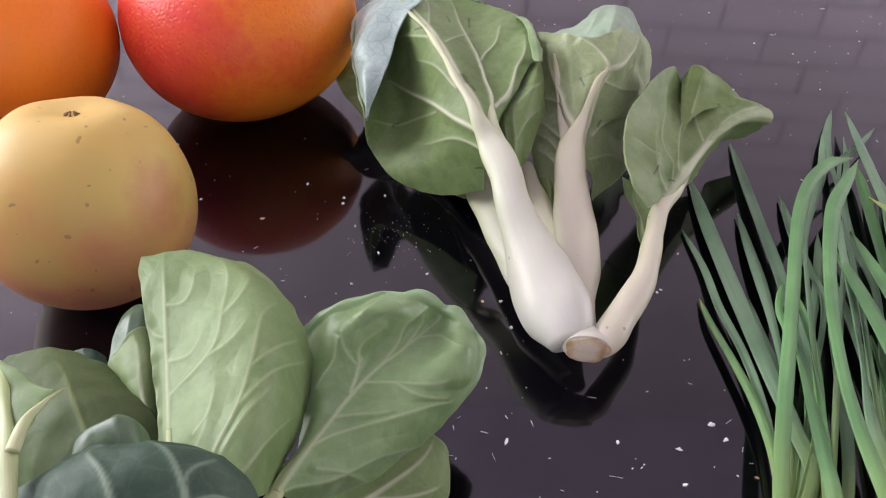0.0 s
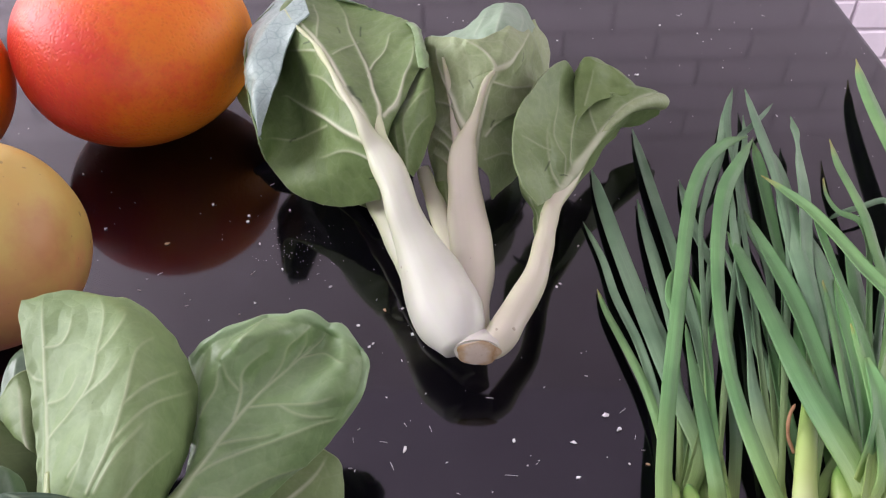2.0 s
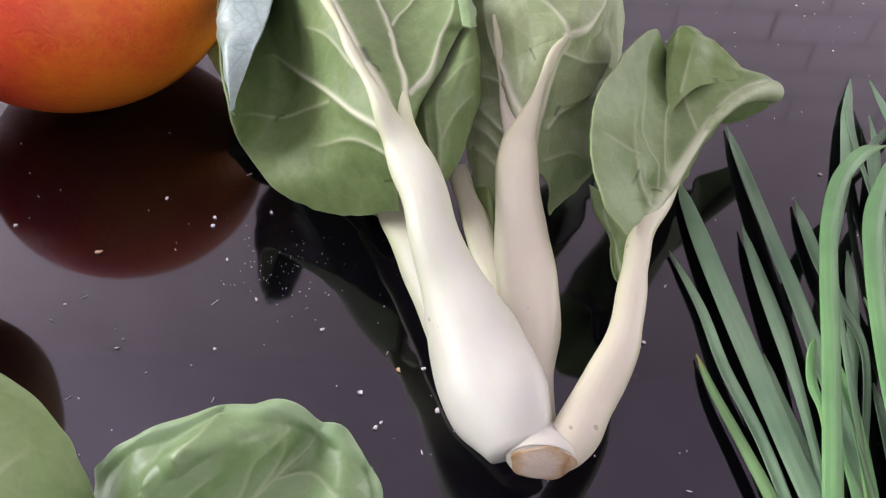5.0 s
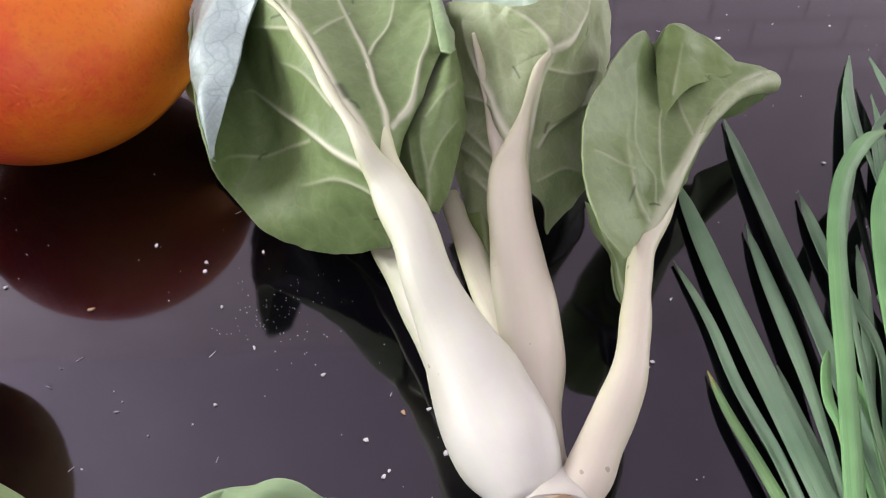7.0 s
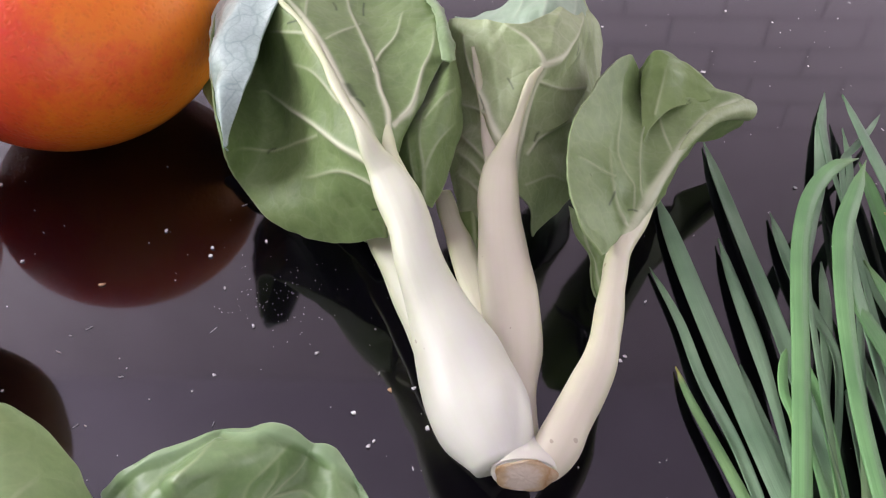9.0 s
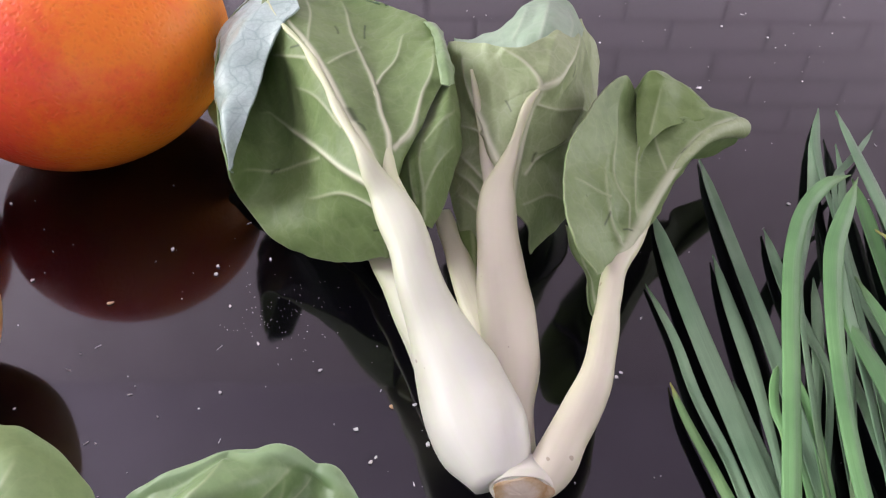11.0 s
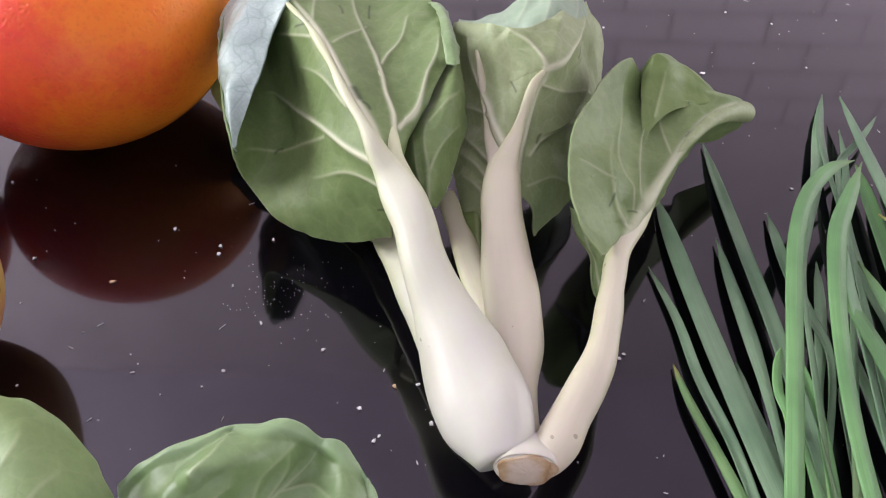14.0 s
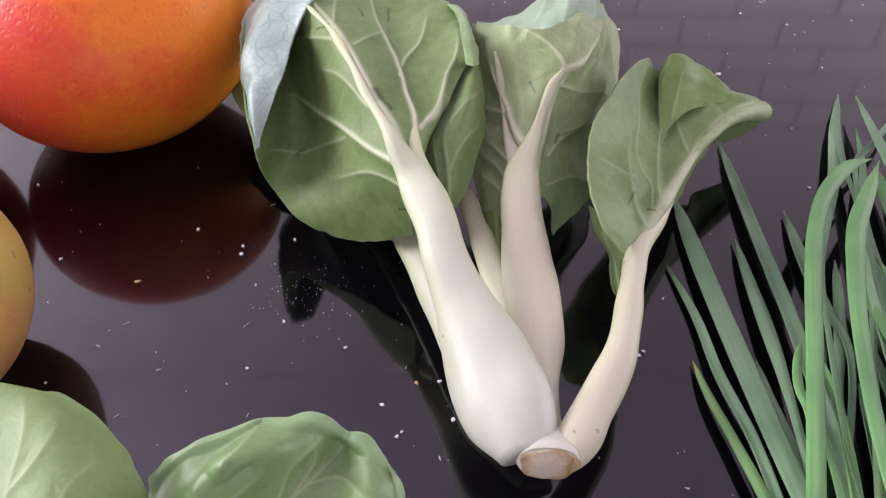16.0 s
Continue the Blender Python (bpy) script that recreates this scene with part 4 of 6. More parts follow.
blade_c = blade(
    "leaf_blade",
    [
        ((0.1758, 0.3298, 0.0340), (0.1780, 0.3340, 0.0310), (0.1852, 0.3448, 0.0265), (0.1878, 0.3484, 0.0230), (0.1899, 0.3514, 0.0200)),
        ((0.1684, 0.3388, 0.0420), (0.1850, 0.3555, 0.0305), (0.1911, 0.3532, 0.0275), (0.1946, 0.3583, 0.0220), (0.1973, 0.3627, 0.0180)),
        ((0.1676, 0.3602, 0.0460), (0.1922, 0.3724, 0.0295), (0.1987, 0.3660, 0.0285), (0.2029, 0.3719, 0.0220), (0.2067, 0.3787, 0.0160)),
        ((0.1741, 0.3815, 0.0500), (0.1960, 0.3917, 0.0295), (0.2091, 0.3834, 0.0290), (0.2138, 0.3909, 0.0210), (0.2171, 0.3985, 0.0140)),
        ((0.1929, 0.4138, 0.0485), (0.1999, 0.4130, 0.0310), (0.2179, 0.3964, 0.0295), (0.2228, 0.4041, 0.0200), (0.2246, 0.4100, 0.0120)),
        ((0.2001, 0.4219, 0.0370), (0.2044, 0.4122, 0.0325), (0.2231, 0.4033, 0.0300), (0.2276, 0.4085, 0.0210), (0.2299, 0.4133, 0.0115)),
        ((0.2047, 0.4211, 0.0460), (0.2109, 0.4128, 0.0360), (0.2297, 0.4092, 0.0310), (0.2358, 0.4150, 0.0210), (0.2369, 0.4170, 0.0115)),
        ((0.2189, 0.4288, 0.0370), (0.2230, 0.4143, 0.0360), (0.2361, 0.4144, 0.0300), (0.2418, 0.4187, 0.0220), (0.2427, 0.4199, 0.0130)),
        ((0.2325, 0.4225, 0.0280), (0.2358, 0.4184, 0.0300), (0.2414, 0.4194, 0.0270), (0.2445, 0.4213, 0.0220), (0.2446, 0.4204, 0.0180)),
    ],
    [
        (0.00240, 0.00110, [(0.013, 0.113), (0.281, 0.125), (0.519, 0.125), (0.731, 0.137), (0.944, 0.200)]),
        (0.00100, 0.00030, [(0.062, 0.000), (0.131, -0.525), (0.250, -0.675), (0.369, -0.688)]),
        (0.00070, 0.00030, [(0.138, 0.262), (0.287, -0.387), (0.487, -0.375), (0.675, -0.463), (0.762, -0.812)]),
        (0.00060, 0.00030, [(0.125, -0.037), (0.287, -0.600), (0.463, -0.650), (0.550, -0.850)]),
        (0.00070, 0.00030, [(0.388, 0.137), (0.506, -0.125), (0.706, -0.225)]),
        (0.00060, 0.00030, [(0.219, -0.637), (0.263, -0.838), (0.275, -0.938)]),
    ],
    LEAF_BACK, LEAF_YOUNG, stalk_c, "green leaf folded along its pale rib with a curled tip", seed=3, nu=260, nv=220, pale=0.65, scars=[(0.0004, [(0.114, -0.184), (0.123, -0.117), (0.132, -0.006)]), (0.0004, [(0.525, 0.095), (0.557, 0.106), (0.598, 0.128)]), (0.0004, [(0.553, 0.095), (0.557, 0.128), (0.571, 0.140)]), (0.0004, [(0.128, -0.598), (0.146, -0.587), (0.164, -0.587)])], swell=0.9,
    creases=[(0.0030, 0.0130, 0.0016, [(0.150, 0.087), (0.306, -0.363), (0.500, -0.375), (0.681, -0.875)]), (0.0024, 0.0025, 0.0090, [(0.406, -0.363), (0.537, -0.225), (0.675, -0.200), (0.787, -0.062)]), (0.0014, 0.0030, 0.0030, [(0.075, -0.100), (0.156, -0.562), (0.325, -0.688)]), (0.0010, 0.0020, 0.0020, [(0.562, 0.025), (0.631, 0.012), (0.713, 0.062)])],
)
# Patch laid over the blade, its colour imitating a lobe lit from behind.
fold_c = blade(
    "leaf_fold",
    [
        ((0.1971, 0.3862, 0.0310), (0.1976, 0.3933, 0.0335), (0.1980, 0.4002, 0.0360), (0.1988, 0.4073, 0.0385), (0.1999, 0.4152, 0.0410)),
        ((0.2010, 0.3933, 0.0330), (0.2019, 0.4004, 0.0360), (0.2027, 0.4076, 0.0390), (0.2033, 0.4134, 0.0430), (0.2042, 0.4197, 0.0465)),
        ((0.2082, 0.4010, 0.0345), (0.2088, 0.4062, 0.0370), (0.2093, 0.4110, 0.0395), (0.2096, 0.4145, 0.0425), (0.2101, 0.4196, 0.0440)),
        ((0.2153, 0.4051, 0.0345), (0.2155, 0.4081, 0.0360), (0.2159, 0.4124, 0.0370), (0.2166, 0.4164, 0.0385), (0.2176, 0.4225, 0.0395)),
        ((0.2223, 0.4076, 0.0340), (0.2228, 0.4098, 0.0345), (0.2234, 0.4124, 0.0350), (0.2240, 0.4151, 0.0355), (0.2245, 0.4183, 0.0360)),
        ((0.2311, 0.4148, 0.0315), (0.2312, 0.4153, 0.0315), (0.2313, 0.4158, 0.0315), (0.2316, 0.4163, 0.0315), (0.2317, 0.4169, 0.0315)),
    ],
    [
        (0.00060, 0.00030, [(0.237, -0.775), (0.306, -0.150), (0.350, 0.587)]),
    ],
    LEAF_BACKLIT, LEAF_YOUNG, stalk_c, "leaf lobe folded behind the rib, coloured brighter green as if backlit", seed=31, nu=70, nv=60, pucker=0.0006,
)
stalk("leaf_roll", [(0.2090, 0.3835, 0.0300, 0.0016, 0.0014), (0.2160, 0.3925, 0.0305, 0.0034, 0.0030), (0.2250, 0.4030, 0.0300, 0.0052, 0.0046), (0.2340, 0.4115, 0.0275, 0.0068, 0.0058), (0.2405, 0.4168, 0.0245, 0.0076, 0.0064), (0.2442, 0.4198, 0.0215, 0.0070, 0.0060), (0.2455, 0.4210, 0.0195, 0.0040, 0.0036)], LEAF_NET, stalk_c, "pale rolled leaf margin", 0.0, 60, 24, dent=0.0003)
blade_f = blade(
    "leaf_blade",
    [
        ((0.1706, 0.3621, 0.0240), (0.1726, 0.3601, 0.0240), (0.1750, 0.3576, 0.0230), (0.1794, 0.3513, 0.0220), (0.1829, 0.3488, 0.0210)),
        ((0.1720, 0.3535, 0.0200), (0.1741, 0.3524, 0.0200), (0.1764, 0.3510, 0.0200), (0.1792, 0.3462, 0.0200), (0.1824, 0.3426, 0.0200)),
        ((0.1760, 0.3470, 0.0170), (0.1778, 0.3456, 0.0170), (0.1791, 0.3430, 0.0180), (0.1806, 0.3412, 0.0180), (0.1823, 0.3395, 0.0180)),
        ((0.1760, 0.3344, 0.0160), (0.1769, 0.3338, 0.0160), (0.1780, 0.3316, 0.0170), (0.1794, 0.3313, 0.0170), (0.1807, 0.3295, 0.0180)),
        ((0.1776, 0.3246, 0.0150), (0.1781, 0.3242, 0.0150), (0.1783, 0.3228, 0.0160), (0.1787, 0.3225, 0.0160), (0.1792, 0.3211, 0.0170)),
    ],
    [
        (0.00060, 0.00030, [(0.869, 0.475), (0.481, -0.512), (0.056, -0.137)]),
    ],
    LEAF_BACK, LEAF_TOP, stalk_c, "dark green lower lobe", seed=5, nu=60, nv=30,
)
stalk_d = stalk("stalk", [(0.1489, 0.2820, 0.0130, 0.0102, 0.0071), (0.1391, 0.2950, 0.0125, 0.0168, 0.0084), (0.1293, 0.3169, 0.0120, 0.0167, 0.0075), (0.1217, 0.3348, 0.0125, 0.0151, 0.0068), (0.1147, 0.3506, 0.0145, 0.0137, 0.0062), (0.1075, 0.3649, 0.0170, 0.0112, 0.0050), (0.0973, 0.3829, 0.0190, 0.0066, 0.0033)], STALK, pak_choi, "white lower stalk")
blade_d = blade(
    "leaf_blade",
    [
        ((0.1050, 0.3600, 0.0080), (0.1076, 0.3597, 0.0100), (0.1100, 0.3632, 0.0120), (0.1148, 0.3659, 0.0100), (0.1199, 0.3645, 0.0080)),
        ((0.0823, 0.3798, 0.0030), (0.0913, 0.3848, 0.0070), (0.1000, 0.3805, 0.0160), (0.1123, 0.3903, 0.0140), (0.1241, 0.3917, 0.0100)),
        ((0.0633, 0.3909, 0.0090), (0.0727, 0.4074, 0.0100), (0.0839, 0.4106, 0.0170), (0.1004, 0.4257, 0.0140), (0.1199, 0.4325, 0.0100)),
        ((0.0534, 0.4055, 0.0180), (0.0595, 0.4272, 0.0170), (0.0679, 0.4391, 0.0180), (0.0860, 0.4588, 0.0150), (0.1122, 0.4742, 0.0100)),
        ((0.0387, 0.4257, 0.0220), (0.0488, 0.4387, 0.0260), (0.0555, 0.4665, 0.0200), (0.0742, 0.4863, 0.0180), (0.0980, 0.5016, 0.0120)),
        ((0.0390, 0.4320, 0.0240), (0.0445, 0.4479, 0.0270), (0.0497, 0.4848, 0.0200), (0.0661, 0.5023, 0.0180), (0.0811, 0.5106, 0.0140)),
    ],
    [
        (0.00140, 0.00050, [(0.000, -0.062), (0.425, -0.062), (0.850, -0.062)]),
        (0.00080, 0.00040, [(0.312, -0.062), (0.506, -0.537), (0.688, -0.900)]),
        (0.00080, 0.00040, [(0.550, -0.050), (0.725, -0.550), (0.850, -0.863)]),
    ],
    LEAF_BACK, LEAF_TOP, stalk_d, "lower leaf resting near the tabletop", seed=8, nu=90, nv=70,
)
stalk_e = stalk("stalk", [(0.1496, 0.2891, 0.0160, 0.0082, 0.0041), (0.1455, 0.3091, 0.0170, 0.0094, 0.0047), (0.1413, 0.3270, 0.0185, 0.0093, 0.0047), (0.1371, 0.3411, 0.0200, 0.0087, 0.0043), (0.1336, 0.3548, 0.0210, 0.0075, 0.0038), (0.1298, 0.3694, 0.0220, 0.0058, 0.0029)], STALK_WARM, pak_choi, "slim yellowish inner stalk")
blade_g = blade(
    "leaf_blade",
    [
        ((0.1400, 0.3379, 0.0150), (0.1405, 0.3375, 0.0160), (0.1409, 0.3371, 0.0170), (0.1414, 0.3378, 0.0170), (0.1419, 0.3397, 0.0160)),
        ((0.1371, 0.3484, 0.0170), (0.1385, 0.3479, 0.0190), (0.1404, 0.3482, 0.0200), (0.1418, 0.3502, 0.0190), (0.1434, 0.3535, 0.0170)),
        ((0.1350, 0.3625, 0.0180), (0.1374, 0.3621, 0.0200), (0.1398, 0.3625, 0.0210), (0.1418, 0.3646, 0.0200), (0.1439, 0.3681, 0.0180)),
        ((0.1348, 0.3769, 0.0180), (0.1368, 0.3760, 0.0200), (0.1388, 0.3760, 0.0210), (0.1409, 0.3779, 0.0200), (0.1430, 0.3798, 0.0180)),
    ],
    [
        (0.00060, 0.00030, [(0.000, -0.075), (0.631, -0.088), (0.981, -0.088)]),
    ],
    LEAF_YOUNG, LEAF_YOUNG, stalk_e, "tiny yellow-green heart leaf", seed=9, nu=50, nv=30,
)

stub = stalk("root_end", [(0.1507, 0.2674, 0.0205, 0.0146, 0.0092), (0.1507, 0.2677, 0.0204, 0.0158, 0.0102), (0.1507, 0.2685, 0.0202, 0.0166, 0.0110), (0.1507, 0.2699, 0.0198, 0.0170, 0.0114), (0.1507, 0.2724, 0.0191, 0.0156, 0.0104), (0.1507, 0.2766, 0.0179, 0.0110, 0.0075)], ROOT, pak_choi, "cut white root end", 0.0)
face = bmesh.new()
bmesh.ops.create_uvsphere(face, u_segments=40, v_segments=24, radius=1)
for v in face.verts:
    edge = 1 + 0.07 * math.sin(5 * math.atan2(v.co.y, v.co.x) + 1) * math.hypot(v.co.x, v.co.y)
    v.co = Vector((v.co.x * 0.0076 * edge, v.co.y * 0.0047 * edge, v.co.z * 0.0010 + 0.0002 * math.sin(900 * v.co.x) * math.cos(7 * v.co.y)))
    v.co = Matrix.Rotation(radians(70), 3, "X") @ v.co + Vector((0.1509, 0.2672, 0.0205))
cut = place(mesh_object("cut_face", face, CUT, None, "browned dry cut face"), stub)



# ---- the second pak choi, nearer to the camera ----
pak_choi_2 = empty("pak_choi", (0.030, 0.110, 0.0), "second pak choi with broad pale green and dark green leaves", "pak choi")
stalk_p = stalk("stalk", [(0.0498, 0.1480, 0.0200, 0.0169, 0.0084), (0.0448, 0.1671, 0.0360, 0.0119, 0.0060), (0.0408, 0.1800, 0.0440, 0.0067, 0.0033), (0.0368, 0.1923, 0.0465, 0.0033, 0.0020), (0.0324, 0.2053, 0.0470, 0.0022, 0.0013)], STALK_GREEN, pak_choi_2, "pale green leaf stalk")
blade_p = blade(
    "leaf_blade",
    [
        ((0.0366, 0.1860, 0.0435), (0.0390, 0.1857, 0.0445), (0.0481, 0.1841, 0.0485), (0.0572, 0.1848, 0.0500), (0.0608, 0.1962, 0.0350)),
        ((0.0298, 0.2043, 0.0455), (0.0330, 0.2039, 0.0465), (0.0466, 0.1999, 0.0540), (0.0582, 0.2003, 0.0550), (0.0641, 0.2191, 0.0330)),
        ((0.0222, 0.2229, 0.0465), (0.0273, 0.2211, 0.0475), (0.0435, 0.2172, 0.0560), (0.0566, 0.2176, 0.0570), (0.0650, 0.2338, 0.0340)),
        ((0.0151, 0.2395, 0.0495), (0.0226, 0.2353, 0.0505), (0.0393, 0.2334, 0.0580), (0.0523, 0.2339, 0.0600), (0.0594, 0.2466, 0.0450)),
        ((0.0104, 0.2502, 0.0525), (0.0195, 0.2458, 0.0535), (0.0334, 0.2487, 0.0580), (0.0445, 0.2490, 0.0600), (0.0504, 0.2568, 0.0500)),
        ((0.0072, 0.2575, 0.0543), (0.0165, 0.2544, 0.0555), (0.0264, 0.2576, 0.0575), (0.0349, 0.2584, 0.0580), (0.0396, 0.2621, 0.0540)),
        ((0.0068, 0.2618, 0.0548), (0.0136, 0.2635, 0.0560), (0.0198, 0.2641, 0.0565), (0.0259, 0.2643, 0.0560), (0.0313, 0.2644, 0.0540)),
    ],
    [
        (0.00110, 0.00060, [(0.000, -0.637), (0.194, -0.637), (0.425, -0.637), (0.725, -0.637), (0.988, -0.625)]),
        (0.00070, 0.00040, [(0.312, -0.625), (0.412, -0.287), (0.506, -0.100), (0.631, -0.012), (0.906, 0.350)]),
        (0.00075, 0.00040, [(0.144, -0.037), (0.275, 0.125), (0.419, 0.225), (0.569, 0.350), (0.644, 0.700)]),
        (0.00070, 0.00030, [(0.194, -0.287), (0.263, -0.150), (0.331, -0.113)]),
        (0.00070, 0.00030, [(0.062, 0.262), (0.169, 0.500), (0.244, 0.788)]),
        (0.00060, 0.00030, [(0.694, -0.625), (0.700, -0.387), (0.800, -0.238)]),
        (0.00070, 0.00030, [(0.144, 0.050), (0.244, 0.200), (0.350, 0.438)]),
        (0.00060, 0.00025, [(0.444, -0.613), (0.469, -0.350), (0.537, -0.238)]),
        (0.00060, 0.00025, [(0.044, -0.637), (0.144, -0.275), (0.250, -0.137)]),
        (0.00050, 0.00025, [(0.400, 0.200), (0.463, 0.438), (0.512, 0.875)]),
        (0.00050, 0.00025, [(0.588, -0.050), (0.650, 0.150), (0.762, 0.462)]),
        (0.00050, 0.00025, [(0.287, 0.150), (0.388, 0.425), (0.450, 0.938)]),
        (0.00050, 0.00025, [(0.537, -0.625), (0.531, -0.887), (0.550, -1.000)]),
        (0.00050, 0.00025, [(0.438, -0.225), (0.500, 0.038), (0.581, 0.225)]),
    ],
    LEAF_PALE, LEAF_TOP, stalk_p, "tall pale green leaf with straight white rib", seed=11, nu=250, nv=230, pale=0.75, ridge=0.35, swell=0.25, pucker=0.0008,
)
stalk_q = stalk("stalk", [(0.0568, 0.1555, 0.0180, 0.0170, 0.0085), (0.0582, 0.1784, 0.0300, 0.0107, 0.0054), (0.0610, 0.1913, 0.0355, 0.0055, 0.0028), (0.0636, 0.2001, 0.0365, 0.0031, 0.0019), (0.0697, 0.2123, 0.0365, 0.0019, 0.0011)], STALK_GREEN, pak_choi_2, "pale green leaf stalk")
blade_q = blade(
    "leaf_blade",
    [
        ((0.0572, 0.1977, 0.0330), (0.0596, 0.1961, 0.0350), (0.0624, 0.1954, 0.0365), (0.0668, 0.1966, 0.0300), (0.0727, 0.1998, 0.0240)),
        ((0.0635, 0.2182, 0.0300), (0.0659, 0.2124, 0.0345), (0.0692, 0.2108, 0.0368), (0.0800, 0.2065, 0.0330), (0.0886, 0.2145, 0.0240)),
        ((0.0646, 0.2316, 0.0340), (0.0686, 0.2278, 0.0380), (0.0757, 0.2250, 0.0375), (0.0911, 0.2190, 0.0360), (0.1025, 0.2251, 0.0270)),
        ((0.0585, 0.2499, 0.0360), (0.0702, 0.2402, 0.0440), (0.0831, 0.2371, 0.0385), (0.0998, 0.2314, 0.0380), (0.1096, 0.2333, 0.0310)),
        ((0.0639, 0.2527, 0.0430), (0.0779, 0.2466, 0.0500), (0.0907, 0.2456, 0.0395), (0.1059, 0.2380, 0.0410), (0.1134, 0.2386, 0.0350)),
        ((0.0741, 0.2567, 0.0470), (0.0859, 0.2509, 0.0510), (0.0985, 0.2569, 0.0380), (0.1088, 0.2463, 0.0420), (0.1145, 0.2475, 0.0370)),
        ((0.0845, 0.2624, 0.0460), (0.0934, 0.2633, 0.0455), (0.1016, 0.2628, 0.0420), (0.1072, 0.2593, 0.0410), (0.1120, 0.2544, 0.0390)),
    ],
    [
        (0.00115, 0.00050, [(0.006, -0.075), (0.200, -0.037), (0.425, -0.025), (0.656, -0.037), (0.856, -0.050), (0.994, 0.038)]),
        (0.00090, 0.00040, [(0.419, -0.050), (0.531, -0.200), (0.619, -0.325), (0.725, -0.325)]),
        (0.00065, 0.00030, [(0.388, -0.625), (0.506, -0.450), (0.594, -0.525)]),
        (0.00065, 0.00030, [(0.562, -0.025), (0.694, -0.125), (0.812, -0.275), (0.975, -0.262)]),
        (0.00070, 0.00030, [(0.144, -0.075), (0.275, 0.150), (0.388, 0.375), (0.494, 0.637), (0.544, 0.863)]),
        (0.00065, 0.00030, [(0.013, 0.075), (0.131, 0.438), (0.256, 0.600), (0.306, 1.000)]),
        (0.00065, 0.00030, [(0.481, -0.012), (0.531, 0.200), (0.581, 0.450), (0.650, 0.600)]),
        (0.00060, 0.00030, [(0.756, -0.050), (0.812, 0.150), (0.825, 0.525)]),
        (0.00060, 0.00030, [(0.719, -0.562), (0.850, -0.700), (0.925, -0.825)]),
        (0.00060, 0.00030, [(0.531, 0.200), (0.519, 0.450), (0.550, 0.762)]),
        (0.00060, 0.00030, [(0.306, -0.012), (0.369, 0.188), (0.431, 0.387)]),
        (0.00060, 0.00030, [(0.531, -0.200), (0.569, -0.400), (0.619, -0.550)]),
        (0.00060, 0.00030, [(0.706, -0.050), (0.812, -0.150), (0.906, -0.275)]),
        (0.00050, 0.00030, [(0.138, 0.225), (0.181, 0.488), (0.131, 1.000)]),
    ],
    LEAF_CUP, LEAF_TOP, stalk_q, "cupped pale green leaf with rolled rim", seed=12, nu=250, nv=220, pale=0.8, ridge=0.4, swell=0.8, curl=0.0013, pucker=0.0022,
)
blade_r = blade(
    "leaf_blade",
    [
        ((0.0661, 0.2067, 0.0080), (0.0718, 0.2049, 0.0120), (0.0781, 0.2028, 0.0150), (0.0855, 0.2016, 0.0120), (0.0931, 0.1997, 0.0070)),
        ((0.0751, 0.2197, 0.0100), (0.0826, 0.2169, 0.0140), (0.0900, 0.2125, 0.0160), (0.0977, 0.2106, 0.0140), (0.1055, 0.2093, 0.0080)),
        ((0.0861, 0.2297, 0.0120), (0.0927, 0.2261, 0.0150), (0.0984, 0.2220, 0.0160), (0.1037, 0.2198, 0.0140), (0.1077, 0.2187, 0.0100)),
        ((0.0955, 0.2341, 0.0130), (0.0992, 0.2331, 0.0140), (0.1020, 0.2313, 0.0145), (0.1047, 0.2300, 0.0140), (0.1065, 0.2280, 0.0126)),
    ],
    [
        (0.00120, 0.00050, [(0.000, 0.012), (0.375, 0.012), (0.988, 0.038)]),
        (0.00070, 0.00030, [(0.181, 0.000), (0.338, 0.400), (0.606, 0.725)]),
    ],
    LEAF_BACK, LEAF_TOP, stalk_q, "lower green leaf under the cupped one", seed=13, nu=70, nv=60,
)
stalk_s = stalk("stalk", [(0.0302, 0.1431, 0.0300, 0.0135, 0.0068), (0.0383, 0.1520, 0.0600, 0.0066, 0.0033), (0.0420, 0.1608, 0.0720, 0.0030, 0.0015)], STALK_GREEN, pak_choi_2, "pale green leaf stalk")
